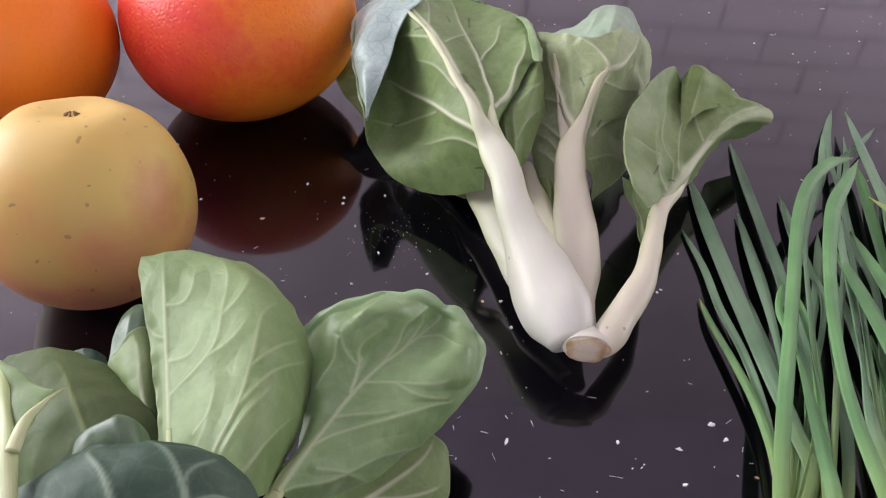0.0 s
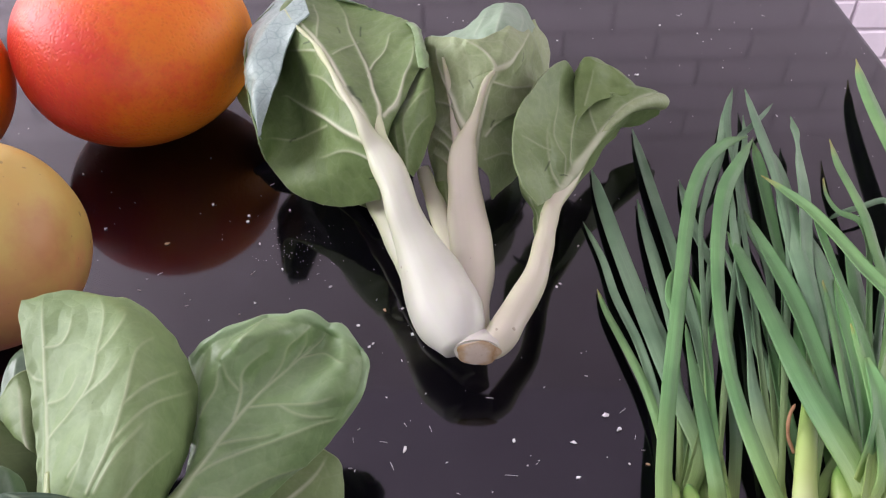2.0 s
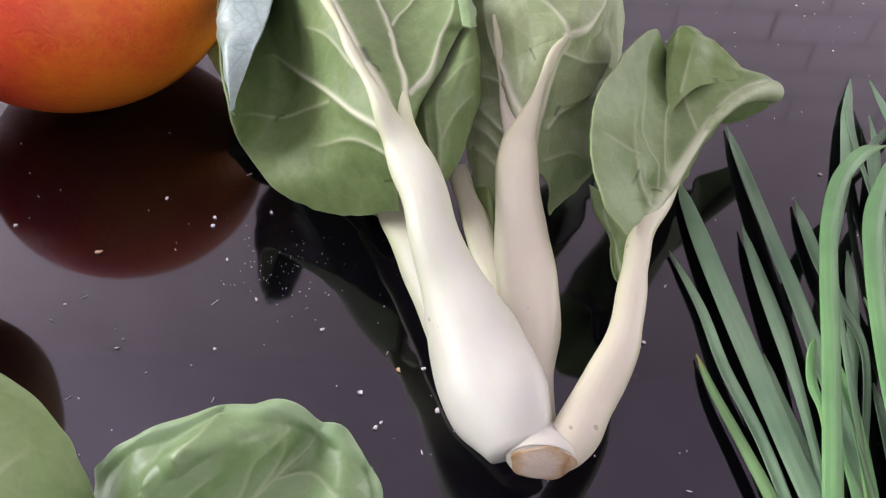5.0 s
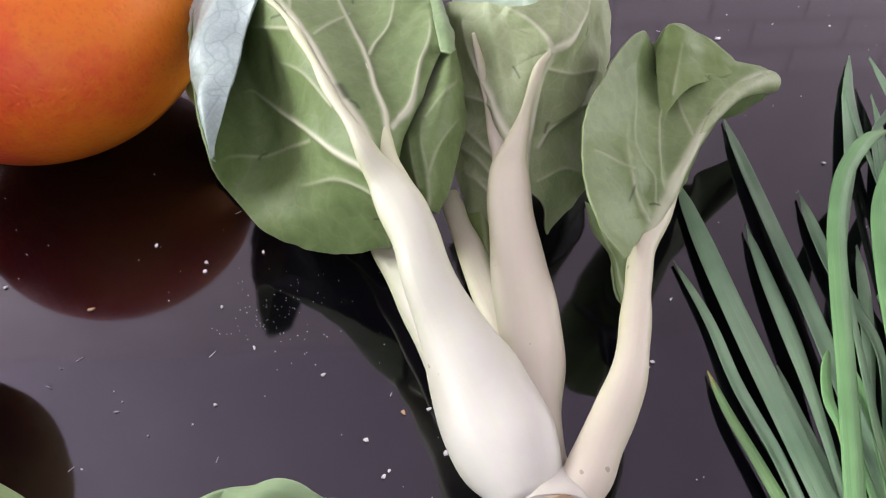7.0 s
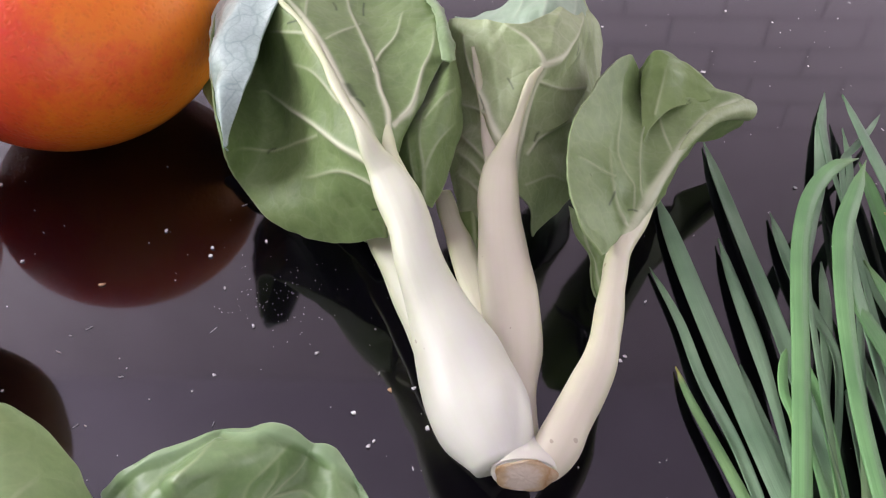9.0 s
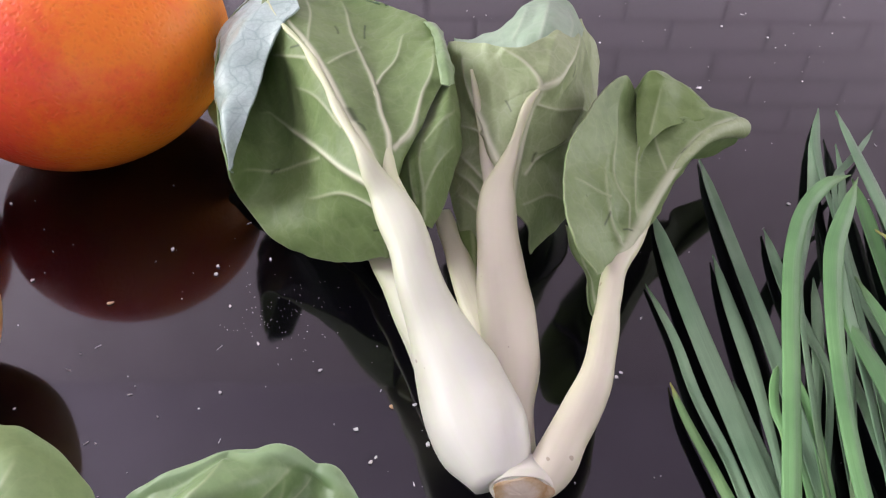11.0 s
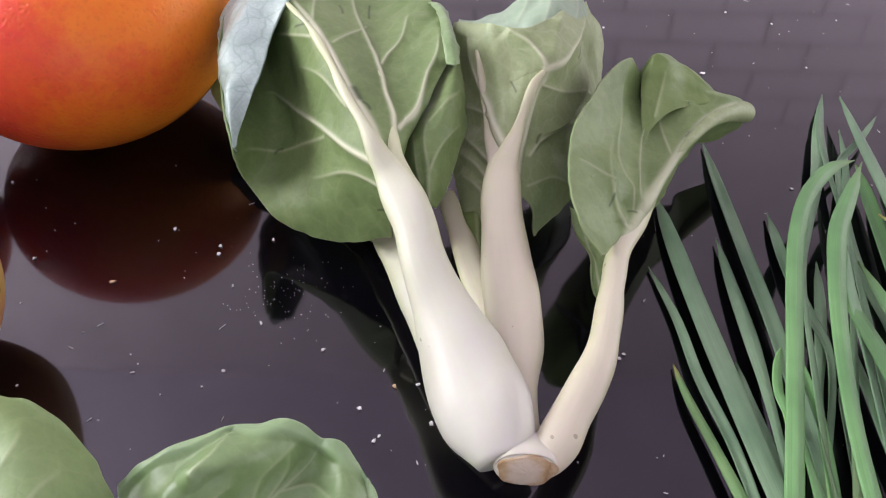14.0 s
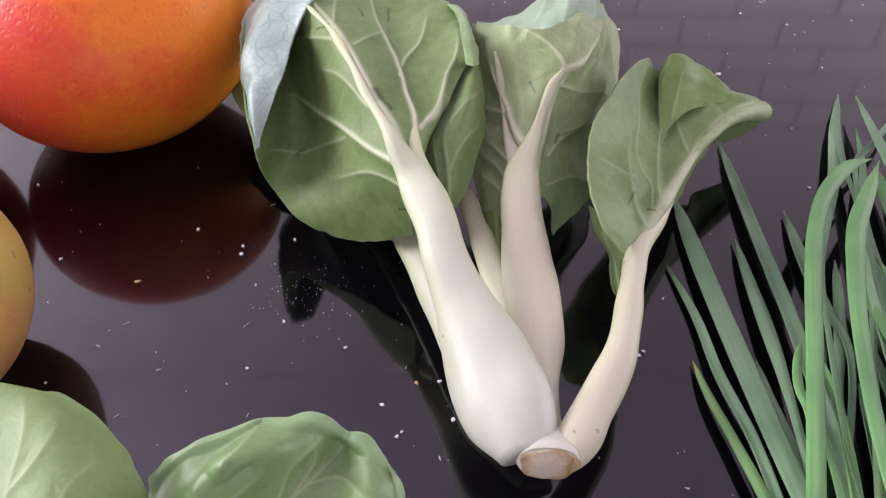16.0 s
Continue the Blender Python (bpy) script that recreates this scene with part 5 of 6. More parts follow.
blade_s = blade(
    "leaf_blade",
    [
        ((0.0185, 0.1572, 0.0500), (0.0293, 0.1550, 0.0620), (0.0420, 0.1568, 0.0680), (0.0550, 0.1575, 0.0640), (0.0649, 0.1624, 0.0500)),
        ((0.0072, 0.1652, 0.0580), (0.0241, 0.1641, 0.0700), (0.0419, 0.1673, 0.0740), (0.0576, 0.1683, 0.0700), (0.0679, 0.1716, 0.0560)),
        ((0.0091, 0.1723, 0.0640), (0.0236, 0.1729, 0.0730), (0.0414, 0.1741, 0.0770), (0.0559, 0.1758, 0.0730), (0.0661, 0.1775, 0.0600)),
        ((0.0155, 0.1765, 0.0680), (0.0252, 0.1780, 0.0730), (0.0412, 0.1797, 0.0770), (0.0546, 0.1807, 0.0730), (0.0619, 0.1820, 0.0640)),
        ((0.0231, 0.1811, 0.0700), (0.0306, 0.1819, 0.0730), (0.0408, 0.1824, 0.0755), (0.0485, 0.1841, 0.0730), (0.0554, 0.1857, 0.0670)),
    ],
    [
        (0.00130, 0.00060, [(0.037, 0.363), (0.344, 0.350), (0.519, 0.312), (1.000, 0.025)]),
        (0.00100, 0.00050, [(0.319, -0.075), (0.525, -0.162), (0.944, -0.512)]),
        (0.00070, 0.00040, [(0.481, 0.325), (0.631, 0.387), (0.812, 0.587)]),
        (0.00070, 0.00040, [(0.375, 0.350), (0.450, 0.538), (0.463, 0.775)]),
    ],
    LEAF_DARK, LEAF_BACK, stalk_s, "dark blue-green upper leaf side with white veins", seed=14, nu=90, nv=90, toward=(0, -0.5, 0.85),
)
blade_t = blade(
    "leaf_blade",
    [
        ((0.0007, 0.1862, 0.0350), (0.0112, 0.1858, 0.0400), (0.0227, 0.1883, 0.0430), (0.0282, 0.1927, 0.0420), (0.0318, 0.1972, 0.0380)),
        ((-0.0183, 0.2010, 0.0360), (-0.0028, 0.1995, 0.0430), (0.0131, 0.1998, 0.0460), (0.0241, 0.2012, 0.0440), (0.0291, 0.2051, 0.0390)),
        ((-0.0337, 0.2187, 0.0360), (-0.0136, 0.2135, 0.0440), (0.0038, 0.2119, 0.0470), (0.0173, 0.2116, 0.0440), (0.0256, 0.2124, 0.0400)),
        ((-0.0356, 0.2291, 0.0360), (-0.0172, 0.2240, 0.0430), (-0.0030, 0.2231, 0.0450), (0.0105, 0.2205, 0.0430), (0.0207, 0.2184, 0.0400)),
        ((-0.0300, 0.2323, 0.0370), (-0.0209, 0.2324, 0.0410), (-0.0115, 0.2331, 0.0420), (0.0012, 0.2306, 0.0410), (0.0139, 0.2246, 0.0390)),
    ],
    [
        (0.00090, 0.00040, [(0.000, 0.100), (0.544, 0.100), (0.863, 0.012)]),
    ],
    LEAF_OLIVE, LEAF_YOUNG, stalk_s, "olive green leaf with a bright rim", seed=15, nu=90, nv=80,
)
blade_u = blade(
    "leaf_blade",
    [
        ((0.0132, 0.2186, 0.0340), (0.0169, 0.2165, 0.0360), (0.0205, 0.2144, 0.0380), (0.0232, 0.2136, 0.0380), (0.0255, 0.2143, 0.0360)),
        ((0.0065, 0.2267, 0.0360), (0.0113, 0.2247, 0.0390), (0.0159, 0.2226, 0.0410), (0.0197, 0.2219, 0.0410), (0.0223, 0.2235, 0.0380)),
        ((0.0032, 0.2322, 0.0380), (0.0071, 0.2329, 0.0410), (0.0115, 0.2338, 0.0430), (0.0155, 0.2335, 0.0430), (0.0187, 0.2331, 0.0400)),
        ((0.0037, 0.2343, 0.0390), (0.0064, 0.2364, 0.0420), (0.0090, 0.2398, 0.0440), (0.0112, 0.2423, 0.0440), (0.0136, 0.2432, 0.0420)),
    ],
    [
        (0.00070, 0.00030, [(0.019, 0.312), (0.394, 0.300), (0.875, 0.225)]),
    ],
    LEAF_BACK, LEAF_YOUNG, stalk_p, "green leaf with a bright yellow-green edge", seed=16, nu=70, nv=50,
)
blade_v = blade(
    "leaf_blade",
    [
        ((-0.0011, 0.2367, 0.0280), (0.0018, 0.2357, 0.0310), (0.0051, 0.2354, 0.0330), (0.0088, 0.2347, 0.0330), (0.0120, 0.2344, 0.0310)),
        ((-0.0025, 0.2432, 0.0310), (0.0006, 0.2433, 0.0340), (0.0042, 0.2430, 0.0360), (0.0082, 0.2418, 0.0360), (0.0114, 0.2415, 0.0340)),
        ((-0.0024, 0.2489, 0.0340), (0.0006, 0.2496, 0.0370), (0.0038, 0.2504, 0.0380), (0.0073, 0.2498, 0.0380), (0.0102, 0.2495, 0.0360)),
        ((-0.0012, 0.2543, 0.0360), (0.0012, 0.2556, 0.0380), (0.0038, 0.2567, 0.0390), (0.0064, 0.2562, 0.0390), (0.0083, 0.2558, 0.0370)),
    ],
    [
        (0.00060, 0.00030, [(0.006, 0.150), (0.750, -0.037)]),
    ],
    LEAF_TOP, LEAF_BACK, stalk_p, "green leaf standing behind", seed=17, nu=60, nv=50,
)
blade_w = blade(
    "leaf_blade",
    [
        ((-0.0177, 0.2323, 0.0260), (-0.0131, 0.2333, 0.0280), (-0.0081, 0.2333, 0.0300), (-0.0026, 0.2327, 0.0300), (0.0027, 0.2315, 0.0280)),
        ((-0.0166, 0.2375, 0.0280), (-0.0127, 0.2380, 0.0300), (-0.0090, 0.2385, 0.0310), (-0.0047, 0.2380, 0.0310), (-0.0009, 0.2377, 0.0290)),
        ((-0.0169, 0.2417, 0.0290), (-0.0132, 0.2420, 0.0310), (-0.0097, 0.2421, 0.0320), (-0.0059, 0.2416, 0.0320), (-0.0029, 0.2408, 0.0300)),
    ],
    [
        (0.00060, 0.00030, [(0.000, 0.163), (0.956, 0.000)]),
    ],
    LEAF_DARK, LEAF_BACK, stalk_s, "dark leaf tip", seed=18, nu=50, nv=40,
)
blade_x = blade(
    "leaf_blade",
    [
        ((0.0138, 0.1864, 0.0500), (0.0183, 0.1871, 0.0520), (0.0240, 0.1878, 0.0530), (0.0290, 0.1889, 0.0520), (0.0329, 0.1920, 0.0490)),
        ((0.0123, 0.1931, 0.0520), (0.0176, 0.1933, 0.0560), (0.0242, 0.1942, 0.0580), (0.0290, 0.1952, 0.0560), (0.0327, 0.1964, 0.0510)),
        ((0.0131, 0.1972, 0.0530), (0.0181, 0.1982, 0.0570), (0.0232, 0.1993, 0.0590), (0.0275, 0.2003, 0.0570), (0.0306, 0.2007, 0.0520)),
        ((0.0154, 0.1986, 0.0530), (0.0190, 0.1997, 0.0560), (0.0228, 0.2009, 0.0580), (0.0260, 0.2021, 0.0560), (0.0286, 0.2021, 0.0530)),
    ],
    [
        (0.00060, 0.00030, [(0.000, 0.212), (0.762, 0.025)]),
    ],
    LEAF_TOP, LEAF_BACK, stalk_s, "small curled inner leaf", seed=19, nu=60, nv=50,
)
stalk_y = stalk("stalk", [(0.0188, 0.1464, 0.0500, 0.0080, 0.0056), (0.0187, 0.1570, 0.0660, 0.0060, 0.0042), (0.0140, 0.1692, 0.0710, 0.0049, 0.0035), (0.0063, 0.1852, 0.0720, 0.0040, 0.0028), (0.0003, 0.1959, 0.0720, 0.0027, 0.0019), (-0.0044, 0.2032, 0.0710, 0.0015, 0.0011)], STALK_GREEN, pak_choi_2, "thick yellowish snapped flower stalk")
twig = stalk("side_rib", [(0.0117, 0.1783, 0.0740, 0.0025, 0.0018), (0.0112, 0.1861, 0.0745, 0.0017, 0.0010), (0.0129, 0.1910, 0.0745, 0.0013, 0.0008), (0.0148, 0.1943, 0.0745, 0.0009, 0.0004), (0.0164, 0.1964, 0.0745, 0.0004, 0.0002)], STALK_GREEN, stalk_y, "torn pale side rib")
blade_y = blade(
    "leaf_blade",
    [
        ((0.0002, 0.1813, 0.0680), (0.0052, 0.1812, 0.0710), (0.0098, 0.1821, 0.0725), (0.0115, 0.1873, 0.0730), (0.0108, 0.1895, 0.0720)),
        ((-0.0072, 0.1932, 0.0680), (-0.0009, 0.1924, 0.0710), (0.0047, 0.1919, 0.0730), (0.0094, 0.1935, 0.0730), (0.0123, 0.1970, 0.0720)),
        ((-0.0123, 0.2031, 0.0680), (-0.0057, 0.2021, 0.0710), (-0.0010, 0.2018, 0.0720), (0.0038, 0.2005, 0.0720), (0.0100, 0.1984, 0.0710)),
        ((-0.0137, 0.2088, 0.0680), (-0.0084, 0.2069, 0.0700), (-0.0040, 0.2053, 0.0710), (-0.0002, 0.2039, 0.0710), (0.0047, 0.2017, 0.0700)),
    ],
    [
    ],
    LEAF_CUP, LEAF_YOUNG, stalk_y, "torn pale leaf remnant", seed=21, nu=60, nv=50,
)


# ---- green garlic ----
garlic_1 = empty("green_garlic", (0.2102, 0.2094, 0.0), "green garlic with flat grey-green leaves fanned over the tabletop", "green garlic", "green garlic on the table")
stalk("stem", [(0.2073, 0.1971, 0.0070, 0.0074, 0.0059), (0.2079, 0.2053, 0.0080, 0.0074, 0.0059), (0.2085, 0.2139, 0.0090, 0.0071, 0.0057), (0.2092, 0.2215, 0.0090, 0.0063, 0.0050), (0.2096, 0.2253, 0.0090, 0.0022, 0.0015)], GARLIC_STEM, garlic_1, "pale yellow-green stem", 0.0, 40, 18, dent=0.0002)
garlic_leaf([(0.2106, 0.2221, 0.0048, 0.0036), (0.2122, 0.2406, 0.0050, 0.0037), (0.2132, 0.2615, 0.0049, 0.0042), (0.2115, 0.2850, 0.0045, 0.0044), (0.2070, 0.3087, 0.0038, 0.0042), (0.2049, 0.3322, 0.0029, 0.0035), (0.2000, 0.3567, 0.0018, 0.0014)], GARLIC[1], garlic_1, -0.36, -0.2)
garlic_leaf([(0.2099, 0.2213, 0.0060, 0.0035), (0.2115, 0.2422, 0.0059, 0.0037), (0.2101, 0.2634, 0.0055, 0.0042), (0.2065, 0.2821, 0.0046, 0.0040), (0.2022, 0.3016, 0.0034, 0.0033), (0.2007, 0.3153, 0.0018, 0.0013)], GARLIC[2], garlic_1, 0.42, 0.3)
garlic_leaf([(0.2113, 0.2134, 0.0048, 0.0048), (0.2228, 0.2338, 0.0056, 0.0062), (0.2212, 0.2522, 0.0061, 0.0071), (0.2181, 0.2769, 0.0061, 0.0079), (0.2152, 0.3039, 0.0058, 0.0083), (0.2124, 0.3335, 0.0050, 0.0079), (0.2102, 0.3639, 0.0039, 0.0071), (0.2086, 0.3946, 0.0024, 0.0030)], GARLIC[1], garlic_1, 0.22, -0.1)
garlic_leaf([(0.2108, 0.2128, 0.0060, 0.0033), (0.2302, 0.2555, 0.0066, 0.0046), (0.2333, 0.2831, 0.0068, 0.0052), (0.2337, 0.3093, 0.0065, 0.0059), (0.2340, 0.3360, 0.0059, 0.0063), (0.2336, 0.3627, 0.0050, 0.0062), (0.2335, 0.3953, 0.0036, 0.0056), (0.2338, 0.4265, 0.0018, 0.0027)], GARLIC[1], garlic_1, -0.3, 0.15)
garlic_leaf([(0.2116, 0.2140, 0.0036, 0.0025), (0.2212, 0.2570, 0.0044, 0.0027), (0.2243, 0.2820, 0.0048, 0.0028), (0.2256, 0.3049, 0.0048, 0.0042), (0.2261, 0.3240, 0.0044, 0.0061), (0.2260, 0.3473, 0.0036, 0.0051), (0.2264, 0.3708, 0.0024, 0.0019)], GARLIC[1], garlic_1, 0.34, 0.1)
garlic_leaf([(0.2116, 0.2140, 0.0036, 0.0031), (0.2213, 0.2434, 0.0041, 0.0041), (0.2223, 0.2644, 0.0043, 0.0043), (0.2223, 0.2827, 0.0040, 0.0044), (0.2206, 0.3001, 0.0034, 0.0038), (0.2202, 0.3160, 0.0024, 0.0013)], GARLIC[1], garlic_1, -0.36, 0.3)
garlic_leaf([(0.2079, 0.1981, 0.0065, 0.0070), (0.2075, 0.2086, 0.0075, 0.0068), (0.2057, 0.2148, 0.0140, 0.0062), (0.2090, 0.2325, 0.0172, 0.0064), (0.2141, 0.2527, 0.0195, 0.0066), (0.2214, 0.2786, 0.0211, 0.0066), (0.2284, 0.3032, 0.0219, 0.0066), (0.2357, 0.3286, 0.0219, 0.0068), (0.2438, 0.3526, 0.0211, 0.0070), (0.2550, 0.3754, 0.0195, 0.0069), (0.2695, 0.3930, 0.0172, 0.0057), (0.2823, 0.4019, 0.0140, 0.0027)], GARLIC[0], garlic_1, 0.42, -0.1)
garlic_leaf([(0.2226, 0.2805, 0.0160, 0.0020), (0.2233, 0.2882, 0.0165, 0.0024), (0.2229, 0.2948, 0.0170, 0.0033), (0.2248, 0.3031, 0.0175, 0.0033), (0.2275, 0.3096, 0.0180, 0.0017)], GARLIC[0], garlic_1, 0.22, 0.15, name="sheath")
garlic_leaf([(0.2116, 0.2140, 0.0036, 0.0025), (0.2311, 0.2670, 0.0041, 0.0028), (0.2492, 0.3178, 0.0043, 0.0035), (0.2481, 0.3343, 0.0042, 0.0046), (0.2470, 0.3507, 0.0038, 0.0052), (0.2474, 0.3686, 0.0032, 0.0044), (0.2483, 0.3847, 0.0024, 0.0013)], GARLIC[1], garlic_1, -0.3, -0.2)
garlic_2 = empty("green_garlic", (0.2245, 0.2077, 0.0), "green garlic with narrow twisted leaves", "green garlic", "green garlic on the table")
stalk("stem", [(0.2214, 0.1955, 0.0070, 0.0082, 0.0066), (0.2223, 0.2049, 0.0090, 0.0079, 0.0063), (0.2239, 0.2140, 0.0090, 0.0069, 0.0055), (0.2256, 0.2222, 0.0080, 0.0055, 0.0044), (0.2264, 0.2263, 0.0075, 0.0019, 0.0013)], GARLIC_STEM, garlic_2, "pale yellow-green stem", 0.0, 40, 18, dent=0.0002)
stalk("stem", [(0.2135, 0.1955, 0.0070, 0.0066, 0.0053), (0.2141, 0.2048, 0.0090, 0.0067, 0.0054), (0.2154, 0.2139, 0.0090, 0.0061, 0.0048), (0.2160, 0.2202, 0.0080, 0.0050, 0.0040), (0.2163, 0.2233, 0.0075, 0.0017, 0.0012)], GARLIC_STEM, garlic_2, "pale yellow-green stem", 0.0, 40, 18, dent=0.0002)
garlic_leaf([(0.2237, 0.2113, 0.0072, 0.0059), (0.2226, 0.2187, 0.0139, 0.0060), (0.2237, 0.2362, 0.0149, 0.0058), (0.2248, 0.2539, 0.0149, 0.0053), (0.2262, 0.2692, 0.0139, 0.0039), (0.2303, 0.2917, 0.0072, 0.0016)], GARLIC[0], garlic_2, 0.34, 0.3)
garlic_leaf([(0.2272, 0.2198, 0.0054, 0.0054), (0.2286, 0.2375, 0.0065, 0.0048), (0.2311, 0.2550, 0.0071, 0.0038), (0.2347, 0.2749, 0.0071, 0.0040), (0.2379, 0.2988, 0.0065, 0.0038), (0.2381, 0.3199, 0.0054, 0.0017)], GARLIC[0], garlic_2, -0.36, -0.1)
garlic_leaf([(0.2217, 0.2128, 0.0060, 0.0025), (0.2453, 0.2856, 0.0062, 0.0030), (0.2706, 0.3653, 0.0061, 0.0024), (0.2748, 0.3903, 0.0057, 0.0031), (0.2783, 0.4137, 0.0050, 0.0049), (0.2838, 0.4371, 0.0041, 0.0051), (0.2929, 0.4612, 0.0030, 0.0024)], GARLIC[1], garlic_2, 0.42, 0.45)
garlic_leaf([(0.2217, 0.2128, 0.0060, 0.0025), (0.2352, 0.2792, 0.0066, 0.0029), (0.2496, 0.3493, 0.0068, 0.0028), (0.2584, 0.3726, 0.0066, 0.0044), (0.2689, 0.3965, 0.0060, 0.0057), (0.2774, 0.4209, 0.0050, 0.0055), (0.2849, 0.4457, 0.0036, 0.0023)], GARLIC[1], garlic_2, 0.22, -0.2)
garlic_leaf([(0.2309, 0.2215, 0.0024, 0.0044), (0.2377, 0.2441, 0.0032, 0.0050), (0.2425, 0.2676, 0.0033, 0.0056), (0.2466, 0.2893, 0.0029, 0.0055), (0.2495, 0.3076, 0.0018, 0.0022)], GARLIC[1], garlic_2, -0.3, 0.3)
garlic_leaf([(0.2228, 0.2144, 0.0030, 0.0026), (0.2321, 0.2595, 0.0032, 0.0028), (0.2407, 0.3003, 0.0034, 0.0030), (0.2469, 0.3188, 0.0032, 0.0044), (0.2534, 0.3392, 0.0029, 0.0047), (0.2588, 0.3599, 0.0024, 0.0020)], GARLIC[1], garlic_2, 0.34, -0.1)
garlic_leaf([(0.2217, 0.2208, 0.0036, 0.0040), (0.2245, 0.2392, 0.0039, 0.0045), (0.2298, 0.2622, 0.0039, 0.0051), (0.2361, 0.2831, 0.0036, 0.0045), (0.2391, 0.3006, 0.0030, 0.0017)], GARLIC[0], garlic_2, -0.36, 0.15)
garlic_3 = empty("green_garlic", (0.2429, 0.2059, 0.0), "green garlic with one tall arching bright leaf", "green garlic", "green garlic on the table")
stalk("stem", [(0.2429, 0.1919, 0.0080, 0.0091, 0.0073), (0.2415, 0.2001, 0.0100, 0.0088, 0.0070), (0.2420, 0.2104, 0.0090, 0.0074, 0.0059), (0.2427, 0.2184, 0.0080, 0.0059, 0.0047), (0.2430, 0.2224, 0.0075, 0.0021, 0.0014)], GARLIC_STEM, garlic_3, "pale yellow-green stem", 0.0, 40, 18, dent=0.0002)
garlic_leaf([(0.2424, 0.1940, 0.0125, 0.0080), (0.2412, 0.2040, 0.0135, 0.0074), (0.2397, 0.2131, 0.0140, 0.0064), (0.2370, 0.2255, 0.0173, 0.0065), (0.2351, 0.2436, 0.0198, 0.0063), (0.2354, 0.2632, 0.0214, 0.0061), (0.2385, 0.2870, 0.0223, 0.0064), (0.2439, 0.3118, 0.0225, 0.0068), (0.2504, 0.3339, 0.0218, 0.0076), (0.2593, 0.3574, 0.0203, 0.0081), (0.2717, 0.3790, 0.0180, 0.0060), (0.2838, 0.3996, 0.0150, 0.0019)], GARLIC[0], garlic_3, 0.42, -0.2)
garlic_leaf([(0.2415, 0.2154, 0.0100, 0.0065), (0.2429, 0.2282, 0.0114, 0.0067), (0.2435, 0.2422, 0.0125, 0.0064), (0.2448, 0.2575, 0.0134, 0.0051), (0.2479, 0.2744, 0.0140, 0.0032), (0.2513, 0.2930, 0.0144, 0.0054), (0.2554, 0.3169, 0.0145, 0.0057), (0.2592, 0.3406, 0.0144, 0.0037), (0.2642, 0.3602, 0.0140, 0.0019)], GARLIC[1], garlic_3, 0.22, 0.6)
garlic_leaf([(0.2411, 0.2113, 0.0090, 0.0026), (0.2576, 0.2990, 0.0094, 0.0031), (0.2790, 0.4049, 0.0096, 0.0027), (0.2870, 0.4145, 0.0094, 0.0033), (0.2967, 0.4259, 0.0088, 0.0028), (0.3064, 0.4388, 0.0080, 0.0015)], GARLIC[1], garlic_3, -0.3, -0.1)
garlic_leaf([(0.2397, 0.2096, 0.0120, 0.0026), (0.2588, 0.2680, 0.0134, 0.0029), (0.2781, 0.3271, 0.0141, 0.0032), (0.2834, 0.3516, 0.0142, 0.0039), (0.2870, 0.3757, 0.0136, 0.0061), (0.2896, 0.4010, 0.0124, 0.0070), (0.2925, 0.4274, 0.0105, 0.0051), (0.2959, 0.4526, 0.0080, 0.0021)], GARLIC[1], garlic_3, 0.34, 0.15)
garlic_leaf([(0.2424, 0.2129, 0.0060, 0.0026), (0.2591, 0.2662, 0.0069, 0.0033), (0.2753, 0.3178, 0.0074, 0.0041), (0.2780, 0.3377, 0.0075, 0.0057), (0.2816, 0.3600, 0.0071, 0.0065), (0.2861, 0.3894, 0.0063, 0.0063), (0.2892, 0.4113, 0.0050, 0.0022)], GARLIC[0], garlic_3, -0.36, -0.2)
garlic_leaf([(0.2539, 0.2213, 0.0030, 0.0053), (0.2559, 0.2394, 0.0036, 0.0055), (0.2562, 0.2622, 0.0040, 0.0053), (0.2559, 0.2855, 0.0040, 0.0051), (0.2568, 0.3120, 0.0036, 0.0045), (0.2571, 0.3391, 0.0030, 0.0019)], GARLIC[1], garlic_3, 0.42, 0.3)
garlic_leaf([(0.2429, 0.2134, 0.0050, 0.0026), (0.2568, 0.2688, 0.0054, 0.0033), (0.2706, 0.3229, 0.0056, 0.0041), (0.2704, 0.3506, 0.0055, 0.0044), (0.2753, 0.3823, 0.0052, 0.0041), (0.2849, 0.4094, 0.0047, 0.0033), (0.2911, 0.4346, 0.0040, 0.0014)], GARLIC[1], garlic_3, 0.22, -0.1)
garlic_4 = empty("green_garlic", (0.2506, 0.2060, 0.0), "green garlic with a bright pale stem and dry sheath", "green garlic", "green garlic on the table")
stalk("stem", [(0.2446, 0.1959, 0.0100, 0.0091, 0.0073), (0.2460, 0.2047, 0.0130, 0.0088, 0.0070), (0.2489, 0.2165, 0.0140, 0.0074, 0.0059), (0.2546, 0.2327, 0.0140, 0.0067, 0.0053), (0.2616, 0.2493, 0.0120, 0.0059, 0.0047), (0.2709, 0.2691, 0.0080, 0.0049, 0.0039), (0.2755, 0.2790, 0.0060, 0.0017, 0.0012)], GARLIC_STEM, garlic_4, "pale yellow-green stem", 0.0, 40, 18, dent=0.0002)
